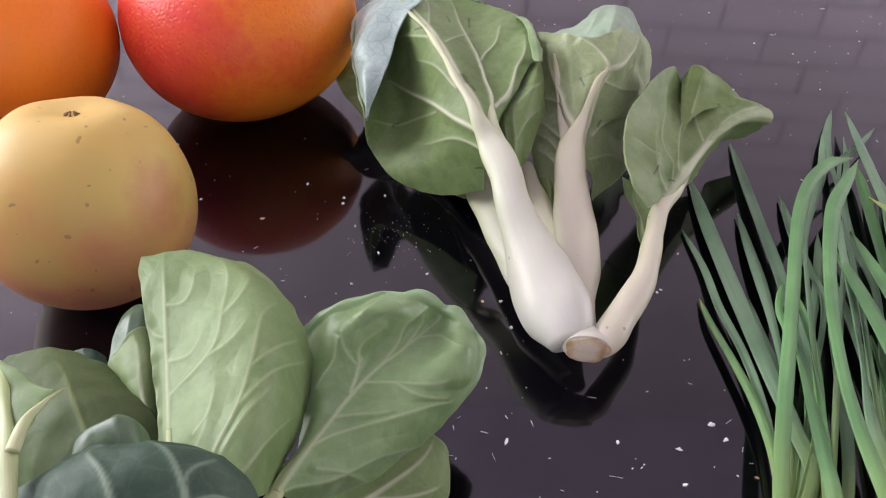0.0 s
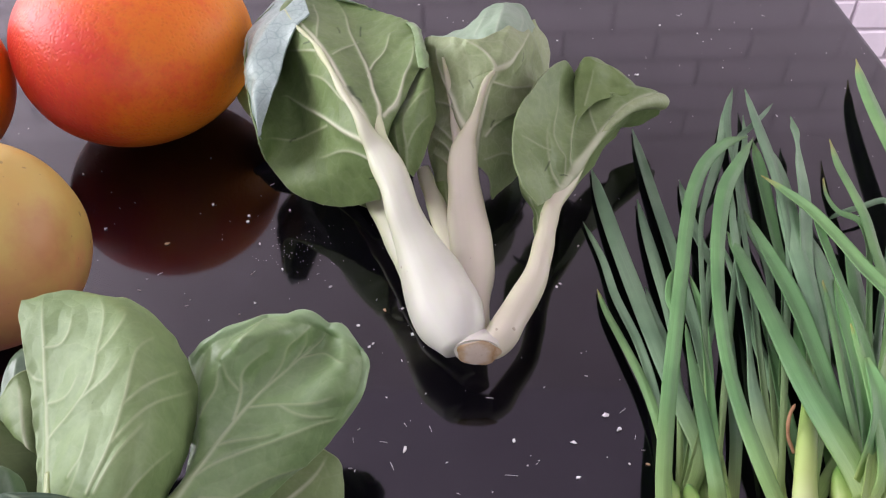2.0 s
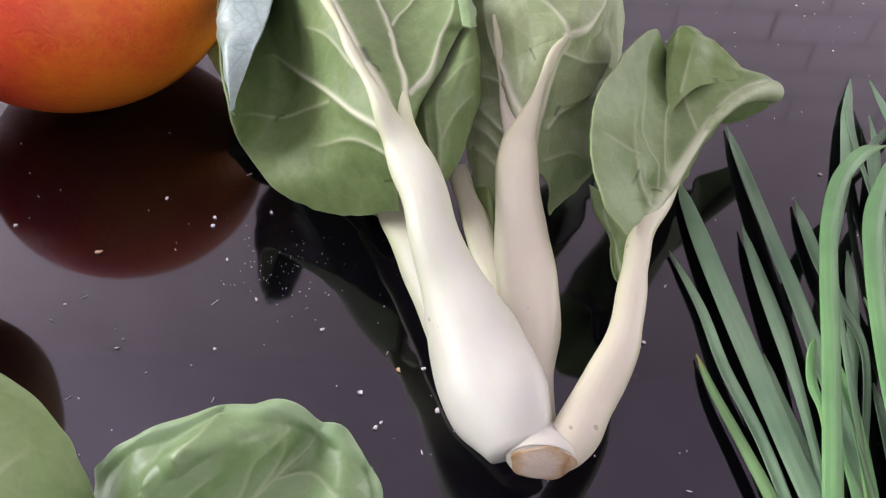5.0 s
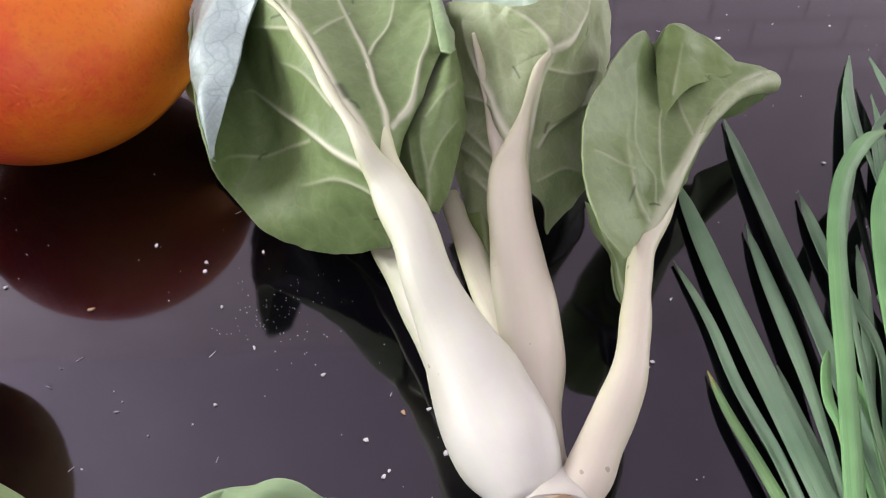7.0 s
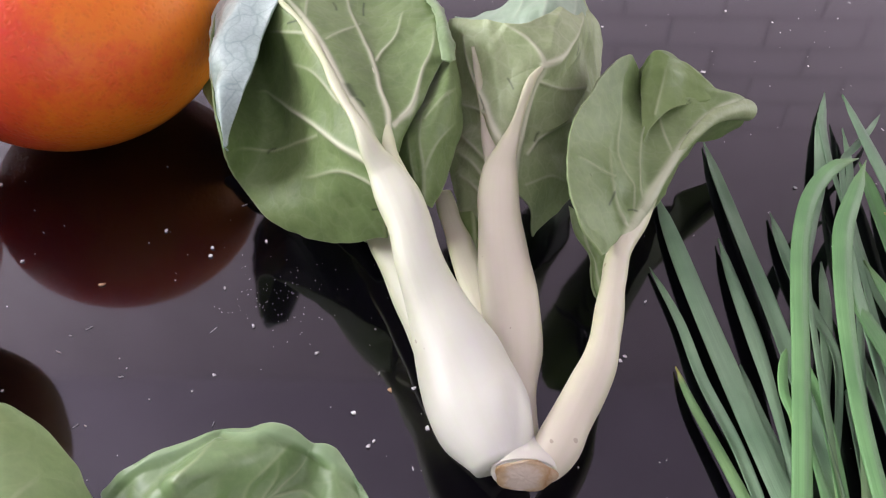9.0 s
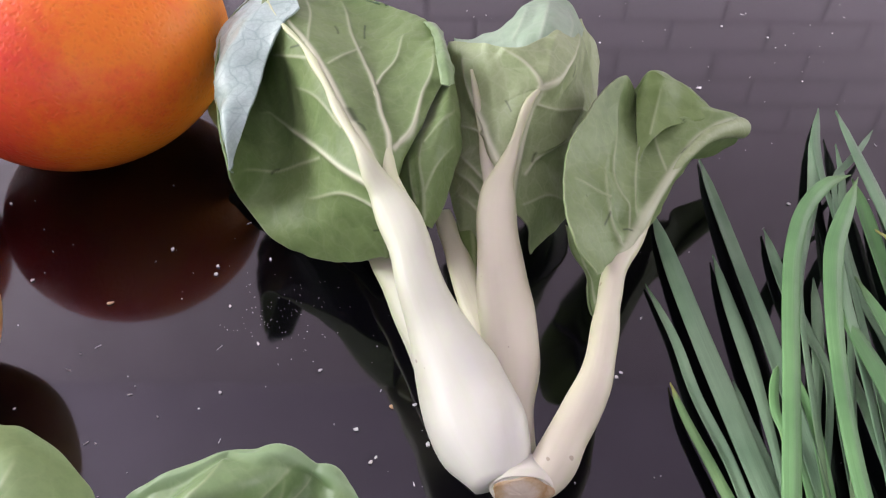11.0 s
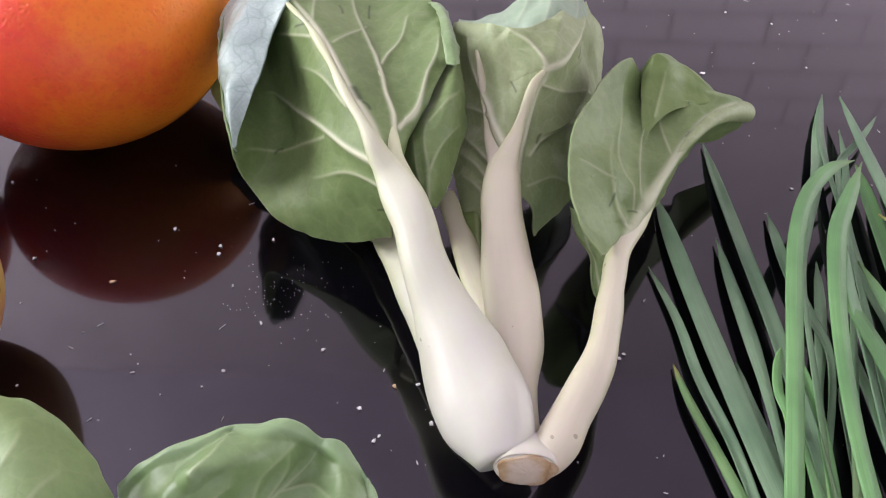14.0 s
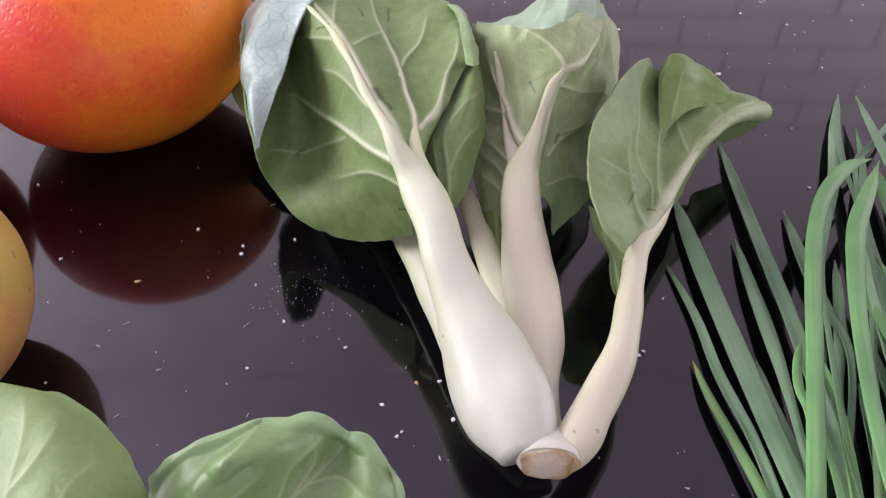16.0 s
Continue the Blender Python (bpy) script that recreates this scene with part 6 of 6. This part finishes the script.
garlic_leaf([(0.2486, 0.2108, 0.0100, 0.0038), (0.2634, 0.2535, 0.0116, 0.0046), (0.2766, 0.2917, 0.0128, 0.0056), (0.2819, 0.3148, 0.0136, 0.0063), (0.2886, 0.3375, 0.0140, 0.0076), (0.2951, 0.3595, 0.0140, 0.0085), (0.2999, 0.3799, 0.0136, 0.0068), (0.3044, 0.3973, 0.0128, 0.0024), (0.3075, 0.4099, 0.0116, 0.0055), (0.3103, 0.4242, 0.0100, 0.0017)], GARLIC[1], garlic_4, -0.3, 0.4)
garlic_leaf([(0.2476, 0.2097, 0.0120, 0.0052), (0.2672, 0.2553, 0.0132, 0.0072), (0.2740, 0.2772, 0.0138, 0.0092), (0.2780, 0.2994, 0.0138, 0.0105), (0.2813, 0.3250, 0.0131, 0.0115), (0.2858, 0.3509, 0.0117, 0.0107), (0.2915, 0.3787, 0.0097, 0.0062), (0.2946, 0.4039, 0.0070, 0.0022)], GARLIC[1], garlic_4, 0.34, -0.2)
garlic_leaf([(0.2521, 0.2171, 0.0070, 0.0056), (0.2529, 0.2283, 0.0080, 0.0057), (0.2551, 0.2498, 0.0080, 0.0055), (0.2586, 0.2750, 0.0070, 0.0050), (0.2615, 0.2987, 0.0050, 0.0017)], GARLIC[0], garlic_4, -0.36, 0.3)
garlic_leaf([(0.2628, 0.2183, 0.0050, 0.0069), (0.2660, 0.2336, 0.0063, 0.0078), (0.2680, 0.2556, 0.0065, 0.0081), (0.2700, 0.2760, 0.0058, 0.0076), (0.2751, 0.2997, 0.0040, 0.0018)], GARLIC[0], garlic_4, 0.42, -0.1)
garlic_leaf([(0.2486, 0.2108, 0.0100, 0.0052), (0.2760, 0.2453, 0.0113, 0.0072), (0.2809, 0.2685, 0.0119, 0.0083), (0.2851, 0.2925, 0.0119, 0.0096), (0.2891, 0.3171, 0.0113, 0.0083), (0.2915, 0.3385, 0.0100, 0.0024)], GARLIC[1], garlic_4, 0.22, 0.15)
garlic_leaf([(0.2514, 0.2319, 0.012, 0.0006), (0.2495, 0.2366, 0.016, 0.0012), (0.2500, 0.2409, 0.019, 0.0014), (0.2543, 0.2467, 0.018, 0.0012)], DRY, garlic_4, 0.3, 1.4, "brown dry papery sheath", "dry_sheath")
garlic_5 = empty("green_garlic", (0.2691, 0.2097, 0.0), "green garlic with broad leaves and yellow withering tips", "green garlic", "green garlic on the table")
stalk("stem", [(0.2682, 0.1977, 0.0100, 0.0138, 0.0111), (0.2675, 0.2078, 0.0140, 0.0135, 0.0108), (0.2694, 0.2194, 0.0130, 0.0110, 0.0088), (0.2730, 0.2306, 0.0110, 0.0083, 0.0067), (0.2748, 0.2362, 0.0100, 0.0029, 0.0020)], GARLIC_STEM, garlic_5, "pale yellow-green stem", 0.0, 40, 18, dent=0.0002)
stalk("stem", [(0.2602, 0.2003, 0.0080, 0.0099, 0.0079), (0.2611, 0.2099, 0.0100, 0.0092, 0.0073), (0.2617, 0.2181, 0.0120, 0.0076, 0.0061), (0.2628, 0.2239, 0.0120, 0.0049, 0.0039), (0.2633, 0.2268, 0.0120, 0.0017, 0.0012)], GARLIC_STEM, garlic_5, "pale yellow-green stem", 0.0, 40, 18, dent=0.0002)
garlic_leaf([(0.2623, 0.2065, 0.0180, 0.0052), (0.2656, 0.2179, 0.0188, 0.0066), (0.2664, 0.2295, 0.0190, 0.0068), (0.2671, 0.2467, 0.0187, 0.0074), (0.2687, 0.2685, 0.0180, 0.0081), (0.2699, 0.2909, 0.0167, 0.0085), (0.2696, 0.3117, 0.0150, 0.0080), (0.2684, 0.3337, 0.0128, 0.0051), (0.2683, 0.3536, 0.0100, 0.0017)], GARLIC[0], garlic_5, -0.3, -0.05)
garlic_leaf([(0.2639, 0.2117, 0.0200, 0.0091), (0.2631, 0.2203, 0.0211, 0.0095), (0.2606, 0.2362, 0.0212, 0.0097), (0.2583, 0.2568, 0.0205, 0.0097), (0.2576, 0.2807, 0.0189, 0.0098), (0.2568, 0.3119, 0.0164, 0.0087), (0.2560, 0.3368, 0.0130, 0.0032)], GARLIC[0], garlic_5, 0.34, 0.3)
garlic_leaf([(0.2589, 0.2032, 0.0240, 0.0048), (0.2806, 0.2460, 0.0243, 0.0060), (0.3005, 0.2855, 0.0242, 0.0073), (0.2966, 0.3062, 0.0235, 0.0071), (0.2936, 0.3232, 0.0224, 0.0064), (0.2894, 0.3421, 0.0207, 0.0057), (0.2841, 0.3564, 0.0186, 0.0039), (0.2787, 0.3702, 0.0160, 0.0012)], GARLIC[2], garlic_5, -0.36, -0.1)
garlic_leaf([(0.2623, 0.2065, 0.0180, 0.0026), (0.2683, 0.2330, 0.0199, 0.0034), (0.2714, 0.2519, 0.0209, 0.0035), (0.2755, 0.2712, 0.0209, 0.0035), (0.2792, 0.2880, 0.0199, 0.0030), (0.2826, 0.3033, 0.0180, 0.0011)], GARLIC[2], garlic_5, 0.42, 0.15)
garlic_leaf([(0.2600, 0.2043, 0.0220, 0.0031), (0.2690, 0.2167, 0.0239, 0.0040), (0.2738, 0.2338, 0.0249, 0.0041), (0.2774, 0.2511, 0.0249, 0.0039), (0.2800, 0.2649, 0.0239, 0.0030), (0.2825, 0.2780, 0.0220, 0.0010)], GARLIC[2], garlic_5, 0.22, -0.2)
garlic_leaf([(0.2611, 0.2054, 0.0200, 0.0049), (0.2715, 0.2200, 0.0217, 0.0063), (0.2777, 0.2395, 0.0227, 0.0066), (0.2822, 0.2620, 0.0231, 0.0065), (0.2850, 0.2813, 0.0228, 0.0063), (0.2868, 0.3019, 0.0218, 0.0061), (0.2894, 0.3238, 0.0202, 0.0051), (0.2925, 0.3453, 0.0180, 0.0019)], GARLIC[0], garlic_5, -0.3, 0.5)
garlic_leaf([(0.2646, 0.2087, 0.0140, 0.0038), (0.2864, 0.2540, 0.0145, 0.0048), (0.3064, 0.2959, 0.0144, 0.0059), (0.3117, 0.3241, 0.0139, 0.0057), (0.3161, 0.3458, 0.0129, 0.0055), (0.3181, 0.3645, 0.0114, 0.0047), (0.3201, 0.3852, 0.0095, 0.0043), (0.3250, 0.4089, 0.0070, 0.0014)], GARLIC[2], garlic_5, 0.34, -0.1)
garlic_leaf([(0.2668, 0.2108, 0.0100, 0.0027), (0.2874, 0.2645, 0.0110, 0.0030), (0.3075, 0.3168, 0.0116, 0.0028), (0.3127, 0.3329, 0.0120, 0.0034), (0.3129, 0.3444, 0.0120, 0.0035), (0.3074, 0.3499, 0.0116, 0.0030), (0.3063, 0.3611, 0.0110, 0.0020), (0.3098, 0.3754, 0.0100, 0.0010)], GARLIC[2], garlic_5, -0.36, 0.15)
garlic_leaf([(0.2646, 0.2087, 0.0140, 0.0056), (0.2961, 0.2615, 0.0150, 0.0072), (0.3261, 0.3131, 0.0153, 0.0091), (0.3395, 0.3545, 0.0149, 0.0099), (0.3451, 0.3878, 0.0139, 0.0100), (0.3503, 0.4212, 0.0123, 0.0094), (0.3571, 0.4558, 0.0100, 0.0069), (0.3651, 0.4832, 0.0070, 0.0017)], GARLIC[2], garlic_5, 0.42, -0.2)
garlic_leaf([(0.2697, 0.2136, 0.0050, 0.0070), (0.2841, 0.2378, 0.0063, 0.0093), (0.2889, 0.2601, 0.0069, 0.0105), (0.2958, 0.2886, 0.0069, 0.0111), (0.3030, 0.3158, 0.0063, 0.0094), (0.3091, 0.3405, 0.0050, 0.0020)], GARLIC[0], garlic_5, 0.22, 0.3)
garlic_leaf([(0.2657, 0.2098, 0.0120, 0.0050), (0.2721, 0.2232, 0.0133, 0.0065), (0.2772, 0.2413, 0.0139, 0.0071), (0.2832, 0.2644, 0.0139, 0.0075), (0.2873, 0.2885, 0.0133, 0.0065), (0.2913, 0.3101, 0.0120, 0.0018)], GARLIC[0], garlic_5, -0.3, -0.1)
garlic_leaf([(0.2691, 0.2130, 0.0060, 0.0027), (0.3001, 0.2845, 0.0066, 0.0032), (0.3336, 0.3621, 0.0070, 0.0032), (0.3211, 0.3583, 0.0070, 0.0031), (0.3114, 0.3549, 0.0066, 0.0025), (0.3026, 0.3501, 0.0060, 0.0010)], GARLIC[1], garlic_5, 0.34, 0.15)
garlic_leaf([(0.2646, 0.2142, 0.0220, 0.0109), (0.2713, 0.2256, 0.0251, 0.0111), (0.2779, 0.2411, 0.0264, 0.0096), (0.2798, 0.2596, 0.0260, 0.0020)], GARLIC[0], garlic_5, -0.36, -0.2, tip=False)
garlic_leaf([(0.2657, 0.2098, 0.0120, 0.0050), (0.2772, 0.2230, 0.0135, 0.0065), (0.2908, 0.2501, 0.0141, 0.0074), (0.3043, 0.2800, 0.0137, 0.0079), (0.3150, 0.3099, 0.0123, 0.0070), (0.3253, 0.3385, 0.0100, 0.0020)], GARLIC[0], garlic_5, 0.42, 0.3)
garlic_leaf([(0.2783, 0.2201, 0.0120, 0.0065), (0.2891, 0.2372, 0.0137, 0.0072), (0.3014, 0.2596, 0.0140, 0.0076), (0.3134, 0.2862, 0.0127, 0.0067), (0.3234, 0.3122, 0.0100, 0.0019)], GARLIC[0], garlic_5, 0.22, -0.1)


# ---- fruit ----
def fruit_bm(radius, squash, top_dip, low_dip, lump, seed, taper=0.0, lobes=0, dip_r=0.24):
    """A lathe-like fruit: a squashed ball with dips at stem and eye, lobes and gentle lumps."""
    bm = bmesh.new()
    bmesh.ops.create_uvsphere(bm, u_segments=96, v_segments=64, radius=1)
    for v in bm.verts:
        x, y, z = v.co
        r = math.hypot(x, y)
        ang = math.atan2(y, x)
        k = 1 + taper * z
        k += 0.045 * (math.cos(lobes * ang + 0.6) + 0.5 * math.cos(2 * ang + 1.9)) * max(0.0, 0.35 + 0.65 * z) ** 2 if lobes else 0
        k += lump * noise.noise(Vector((x, y, z)) * 1.3 + Vector((seed, 0, 0)))
        dip = top_dip * math.exp(-((r / dip_r) ** 2)) if z > 0 else -low_dip * math.exp(-((r / 0.2) ** 2))
        v.co = Vector((x * k, y * k, (z - dip) * squash)) * radius
    return bm


def rest(ob, at):
    """Set ob at (x, y) with its lowest point on the tabletop."""
    bpy.context.view_layer.update()
    low = min((ob.matrix_basis.to_3x3() @ v.co).z for v in ob.data.vertices)
    ob.location = (at[0], at[1], at[2] - low if len(at) > 2 else -low)
    return ob


def grapefruit():
    ob = mesh_object("grapefruit", fruit_bm(0.0562, 0.80, 0.03, 0.03, 0.02, 3), GRAPEFRUIT)
    ob.rotation_euler = (radians(4), radians(-3), radians(30))
    rest(ob, (-0.0100, 0.4425))
    return tagged(ob, "large orange and red blushed grapefruit with glossy dimpled peel", "grapefruit")


def orange():
    ob = mesh_object("orange", fruit_bm(0.0450, 0.98, 0.03, 0.02, 0.015, 9), ORANGE)
    ob.rotation_euler = (radians(-25), radians(20), 0)
    rest(ob, (-0.1060, 0.4095))
    return tagged(ob, "plain bright orange with fine dimpled peel beside a grapefruit", "orange")


def apple():
    body = mesh_object("apple", fruit_bm(0.0388, 1.02, 0.17, 0.14, 0.045, 5, -0.01, 5, 0.33), APPLE)
    body.rotation_euler = (radians(-14), radians(6), radians(25))
    rest(body, (-0.0318, 0.3045))
    tagged(body, "yellow apple blushed pink with a small bruise", "apple")
    bm = bmesh.new()
    for i in range(7):
        a = i * 0.9
        bmesh.ops.create_cone(bm, cap_ends=True, segments=6, radius1=0.0006, radius2=0.0002, depth=0.0020, matrix=pose(0.0017 * math.cos(a), 0.0017 * math.sin(a), 0.0334, 55 * math.sin(a), -55 * math.cos(a)))
    eye = mesh_object("calyx", bm, CALYX, body, "small dry brown calyx")
    return body, eye


grapefruit()
orange()
apple()


# ---- crumbs on the tabletop ----
def flake_mesh(seed, size):
    """A thin angular shard with a broken outline."""
    rnd = random.Random(seed)
    k = rnd.choice((5, 6, 7))
    turn = [i * 2 * math.pi / k + rnd.uniform(-0.35, 0.35) for i in range(k)]
    ring = [(math.cos(a) * size * rnd.uniform(0.45, 1.15), math.sin(a) * size * rnd.uniform(0.3, 0.8)) for a in turn]
    lift = [rnd.uniform(0.00025, 0.0006) for _ in ring]
    v = [(x, y, 0.0) for x, y in ring] + [(x * 0.96, y * 0.96, h) for (x, y), h in zip(ring, lift)] + [(0.0, 0.0, 0.0005)]
    f = [(k + i, k + (i + 1) % k, 2 * k) for i in range(k)] + [(i, (i + 1) % k, k + (i + 1) % k, k + i) for i in range(k)]
    return v, f


def flakes():
    front = [(0.1053, 0.2981, 1.0), (0.1117, 0.2888, 0.8), (0.1265, 0.2934, 1.2), (0.1864, 0.3197, 1.0), (0.1954, 0.2550, 1.9), (0.1993, 0.2494, 1.5), (0.1626, 0.2451, 1.2), (0.1829, 0.2442, 1.5), (0.1829, 0.2307, 1.2), (0.1254, 0.2419, 1.6), (0.2006, 0.2356, 0.8), (0.2068, 0.2354, 1.0)]
    rear = [(0.0182, 0.3465, 1.4), (-0.0117, 0.3567, 0.9), (0.0710, 0.3296, 1.0), (0.0508, 0.3643, 1.0), (0.0512, 0.3604, 1.2), (0.0330, 0.3725, 1.0), (-0.0347, 0.3963, 1.0), (0.0626, 0.3107, 0.8), (0.0921, 0.3195, 1.0), (0.0589, 0.3456, 0.8), (0.1151, 0.3063, 1.3), (0.1224, 0.3069, 1.1), (0.1102, 0.2871, 0.9), (0.0689, 0.3679, 0.8), (0.2629, 0.4009, 1.0), (0.2456, 0.4802, 1.6), (0.1964, 0.3422, 0.8), (0.1847, 0.3180, 1.0), (0.2058, 0.5188, 0.9), (0.2411, 0.4796, 0.8)]
    for i, (x, y, s) in enumerate(front + rear):
        v, f = flake_mesh(i, s * 0.00088)
        tan = (x, y) in ((0.0182, 0.3465), (0.1151, 0.3063), (0.2068, 0.2354))
        ob = array_mesh("crumb", v, f, [CRUMB_TAN if tan else CRUMB])
        ob.data.shade_flat()
        ob.matrix_basis = pose(x, y, 0.0002, 0, 0, 47 * i)
        tagged(ob, "small tan flake of crumb lying on the black tabletop" if tan else "small pale flake of crumb lying on the black tabletop", "crumb", "crumbs on the tabletop")
    rnd = random.Random(4)
    dots = [(0.1396, 0.2367), (0.1434, 0.2251), (0.1544, 0.2257), (0.1633, 0.2172), (0.1936, 0.2383), (0.1321, 0.2652), (0.1229, 0.2804), (0.1750, 0.2676), (0.1665, 0.2353), (0.1180, 0.2637), (0.1706, 0.2372), (0.0245, 0.4081), (-0.0090, 0.3365), (0.0153, 0.3249), (0.0360, 0.3128), (0.0350, 0.3096), (0.0574, 0.3048), (0.0302, 0.2925), (0.0023, 0.3041), (0.0418, 0.3489), (0.3034, 0.5296), (0.2904, 0.5157), (0.0138, 0.3185), (0.1910, 0.2725)]
    spots = [(x, y, rnd.uniform(0.0003, 0.00055)) for x, y in dots]
    spots += [(rnd.uniform(-0.2, 0.38), rnd.uniform(0.1, 0.8), rnd.choice((0.0001, 0.00015, 0.0002, 0.0003))) for _ in range(520)]
    spots += [(rnd.uniform(-0.2, 0.38), rnd.uniform(0.42, 0.9), rnd.choice((0.0004, 0.0006, 0.0009))) for _ in range(110)]
    spots += [(rnd.gauss(0.074, 0.010), rnd.gauss(0.342, 0.010), rnd.choice((0.0001, 0.00014))) for _ in range(90)]
    V, F = [], []
    for i, (x, y, s) in enumerate(spots):
        v, f = flake_mesh(100 + i, s)
        stretch = rnd.choice((1, 1, 1, 2.2))
        m = pose(x, y, 0.0002, 0, 0, rnd.uniform(0, 360))
        o = len(V)
        V += [tuple(m @ Vector((a * stretch, b / stretch**0.5, c * 0.5))) for a, b, c in v]
        F += [tuple(o + q for q in face) for face in f]
    hairs = [(0.2018, 0.2571, 0.0014, 40), (0.1213, 0.2355, 0.0016, -68), (0.1610, 0.2317, 0.0022, -6), (0.1340, 0.2501, 0.0013, -71), (0.1252, 0.2519, 0.0009, -57), (0.1074, 0.2458, 0.0010, -81), (0.1179, 0.2450, 0.0013, -10), (0.1367, 0.2212, 0.0014, -60), (0.1322, 0.2159, 0.0023, -46), (0.1552, 0.2631, 0.0015, -4), (0.1073, 0.2349, 0.0007, -3), (0.1090, 0.2503, 0.0007, 42), (0.2062, 0.2409, 0.0007, 2), (0.0199, 0.3280, 0.0011, 40), (0.0589, 0.3280, 0.0013, 54), (0.0274, 0.2925, 0.0009, 48)]
    hairs += [(rnd.uniform(-0.1, 0.36), rnd.uniform(0.15, 0.6), rnd.uniform(0.0005, 0.0012), rnd.uniform(0, 360)) for _ in range(30)]
    for x, y, s, turn in hairs:
        m = pose(x, y, 0.0002, 0, 0, turn)
        o = len(V)
        V += [tuple(m @ Vector((a * s, b * 0.00007, c * 0.00015))) for c in (0, 1) for a, b in ((-1, -1), (1, -0.7), (1, 0.7), (-1, 1))]
        F += [tuple(o + q for q in face) for face in ((4, 5, 6, 7), (0, 1, 5, 4), (1, 2, 6, 5), (2, 3, 7, 6), (3, 0, 4, 7))]
    fine = array_mesh("fine_crumbs", V, F, [CRUMB])
    fine.data.shade_flat()
    tagged(fine, "scattered fine white crumbs and dust on the black tabletop", "crumbs", kind="stuff")


flakes()


# ---- bricks of the far wall ----
def brick_mesh(length, height, depth):
    bm = box_bm((0, -depth, 0), (length, 0, height))
    bmesh.ops.bevel(bm, geom=[e for e in bm.edges if all(v.co.y < -depth / 2 for v in e.verts)], offset=0.003, segments=1, affect="EDGES")
    me = bpy.data.meshes.new("brick")
    bm.to_mesh(me)
    bm.free()
    me.materials.append(BRICK)
    return me


def brick_wall():
    L, H, J = 0.192, 0.061, 0.007
    full, halfb = brick_mesh(L, H, 0.006), brick_mesh(L / 2 - J / 2, H, 0.006)
    count, row, z = 0, 0, Z0 + 0.004
    bm = bmesh.new()
    while z + H < BRICK_TOP:
        x = X0 + 0.005 - (L + J) / 2 * (row % 2)
        while x < X1 - 0.02:
            short = x < X0 or x + L > X1
            xx = X0 + 0.005 if x < X0 else x
            if xx + (L / 2 if short else L) <= X1:
                me = halfb if short else full
                shown = (0.05 < z < 0.95 and -0.7 < xx < 1.25) or (z < -0.1 and 0.55 < xx < 1.6)
                if shown and count < 290:
                    ob = new("brick", me)
                    ob.location = (xx, Y1 + 0.001 * ((row * 7 + int(x * 13)) % 3), z)
                    ob.parent = wall_north
                    count += 1
                else:
                    k = len(bm.verts)
                    bm.from_mesh(me)
                    bm.verts.ensure_lookup_table()
                    bmesh.ops.translate(bm, verts=bm.verts[k:], vec=(xx, Y1, z))
            x += L + J
        z += H + J
        row += 1
    tagged(mesh_object("far_bricks", bm, BRICK, wall_north, smooth=False), kind="stuff")


brick_wall()
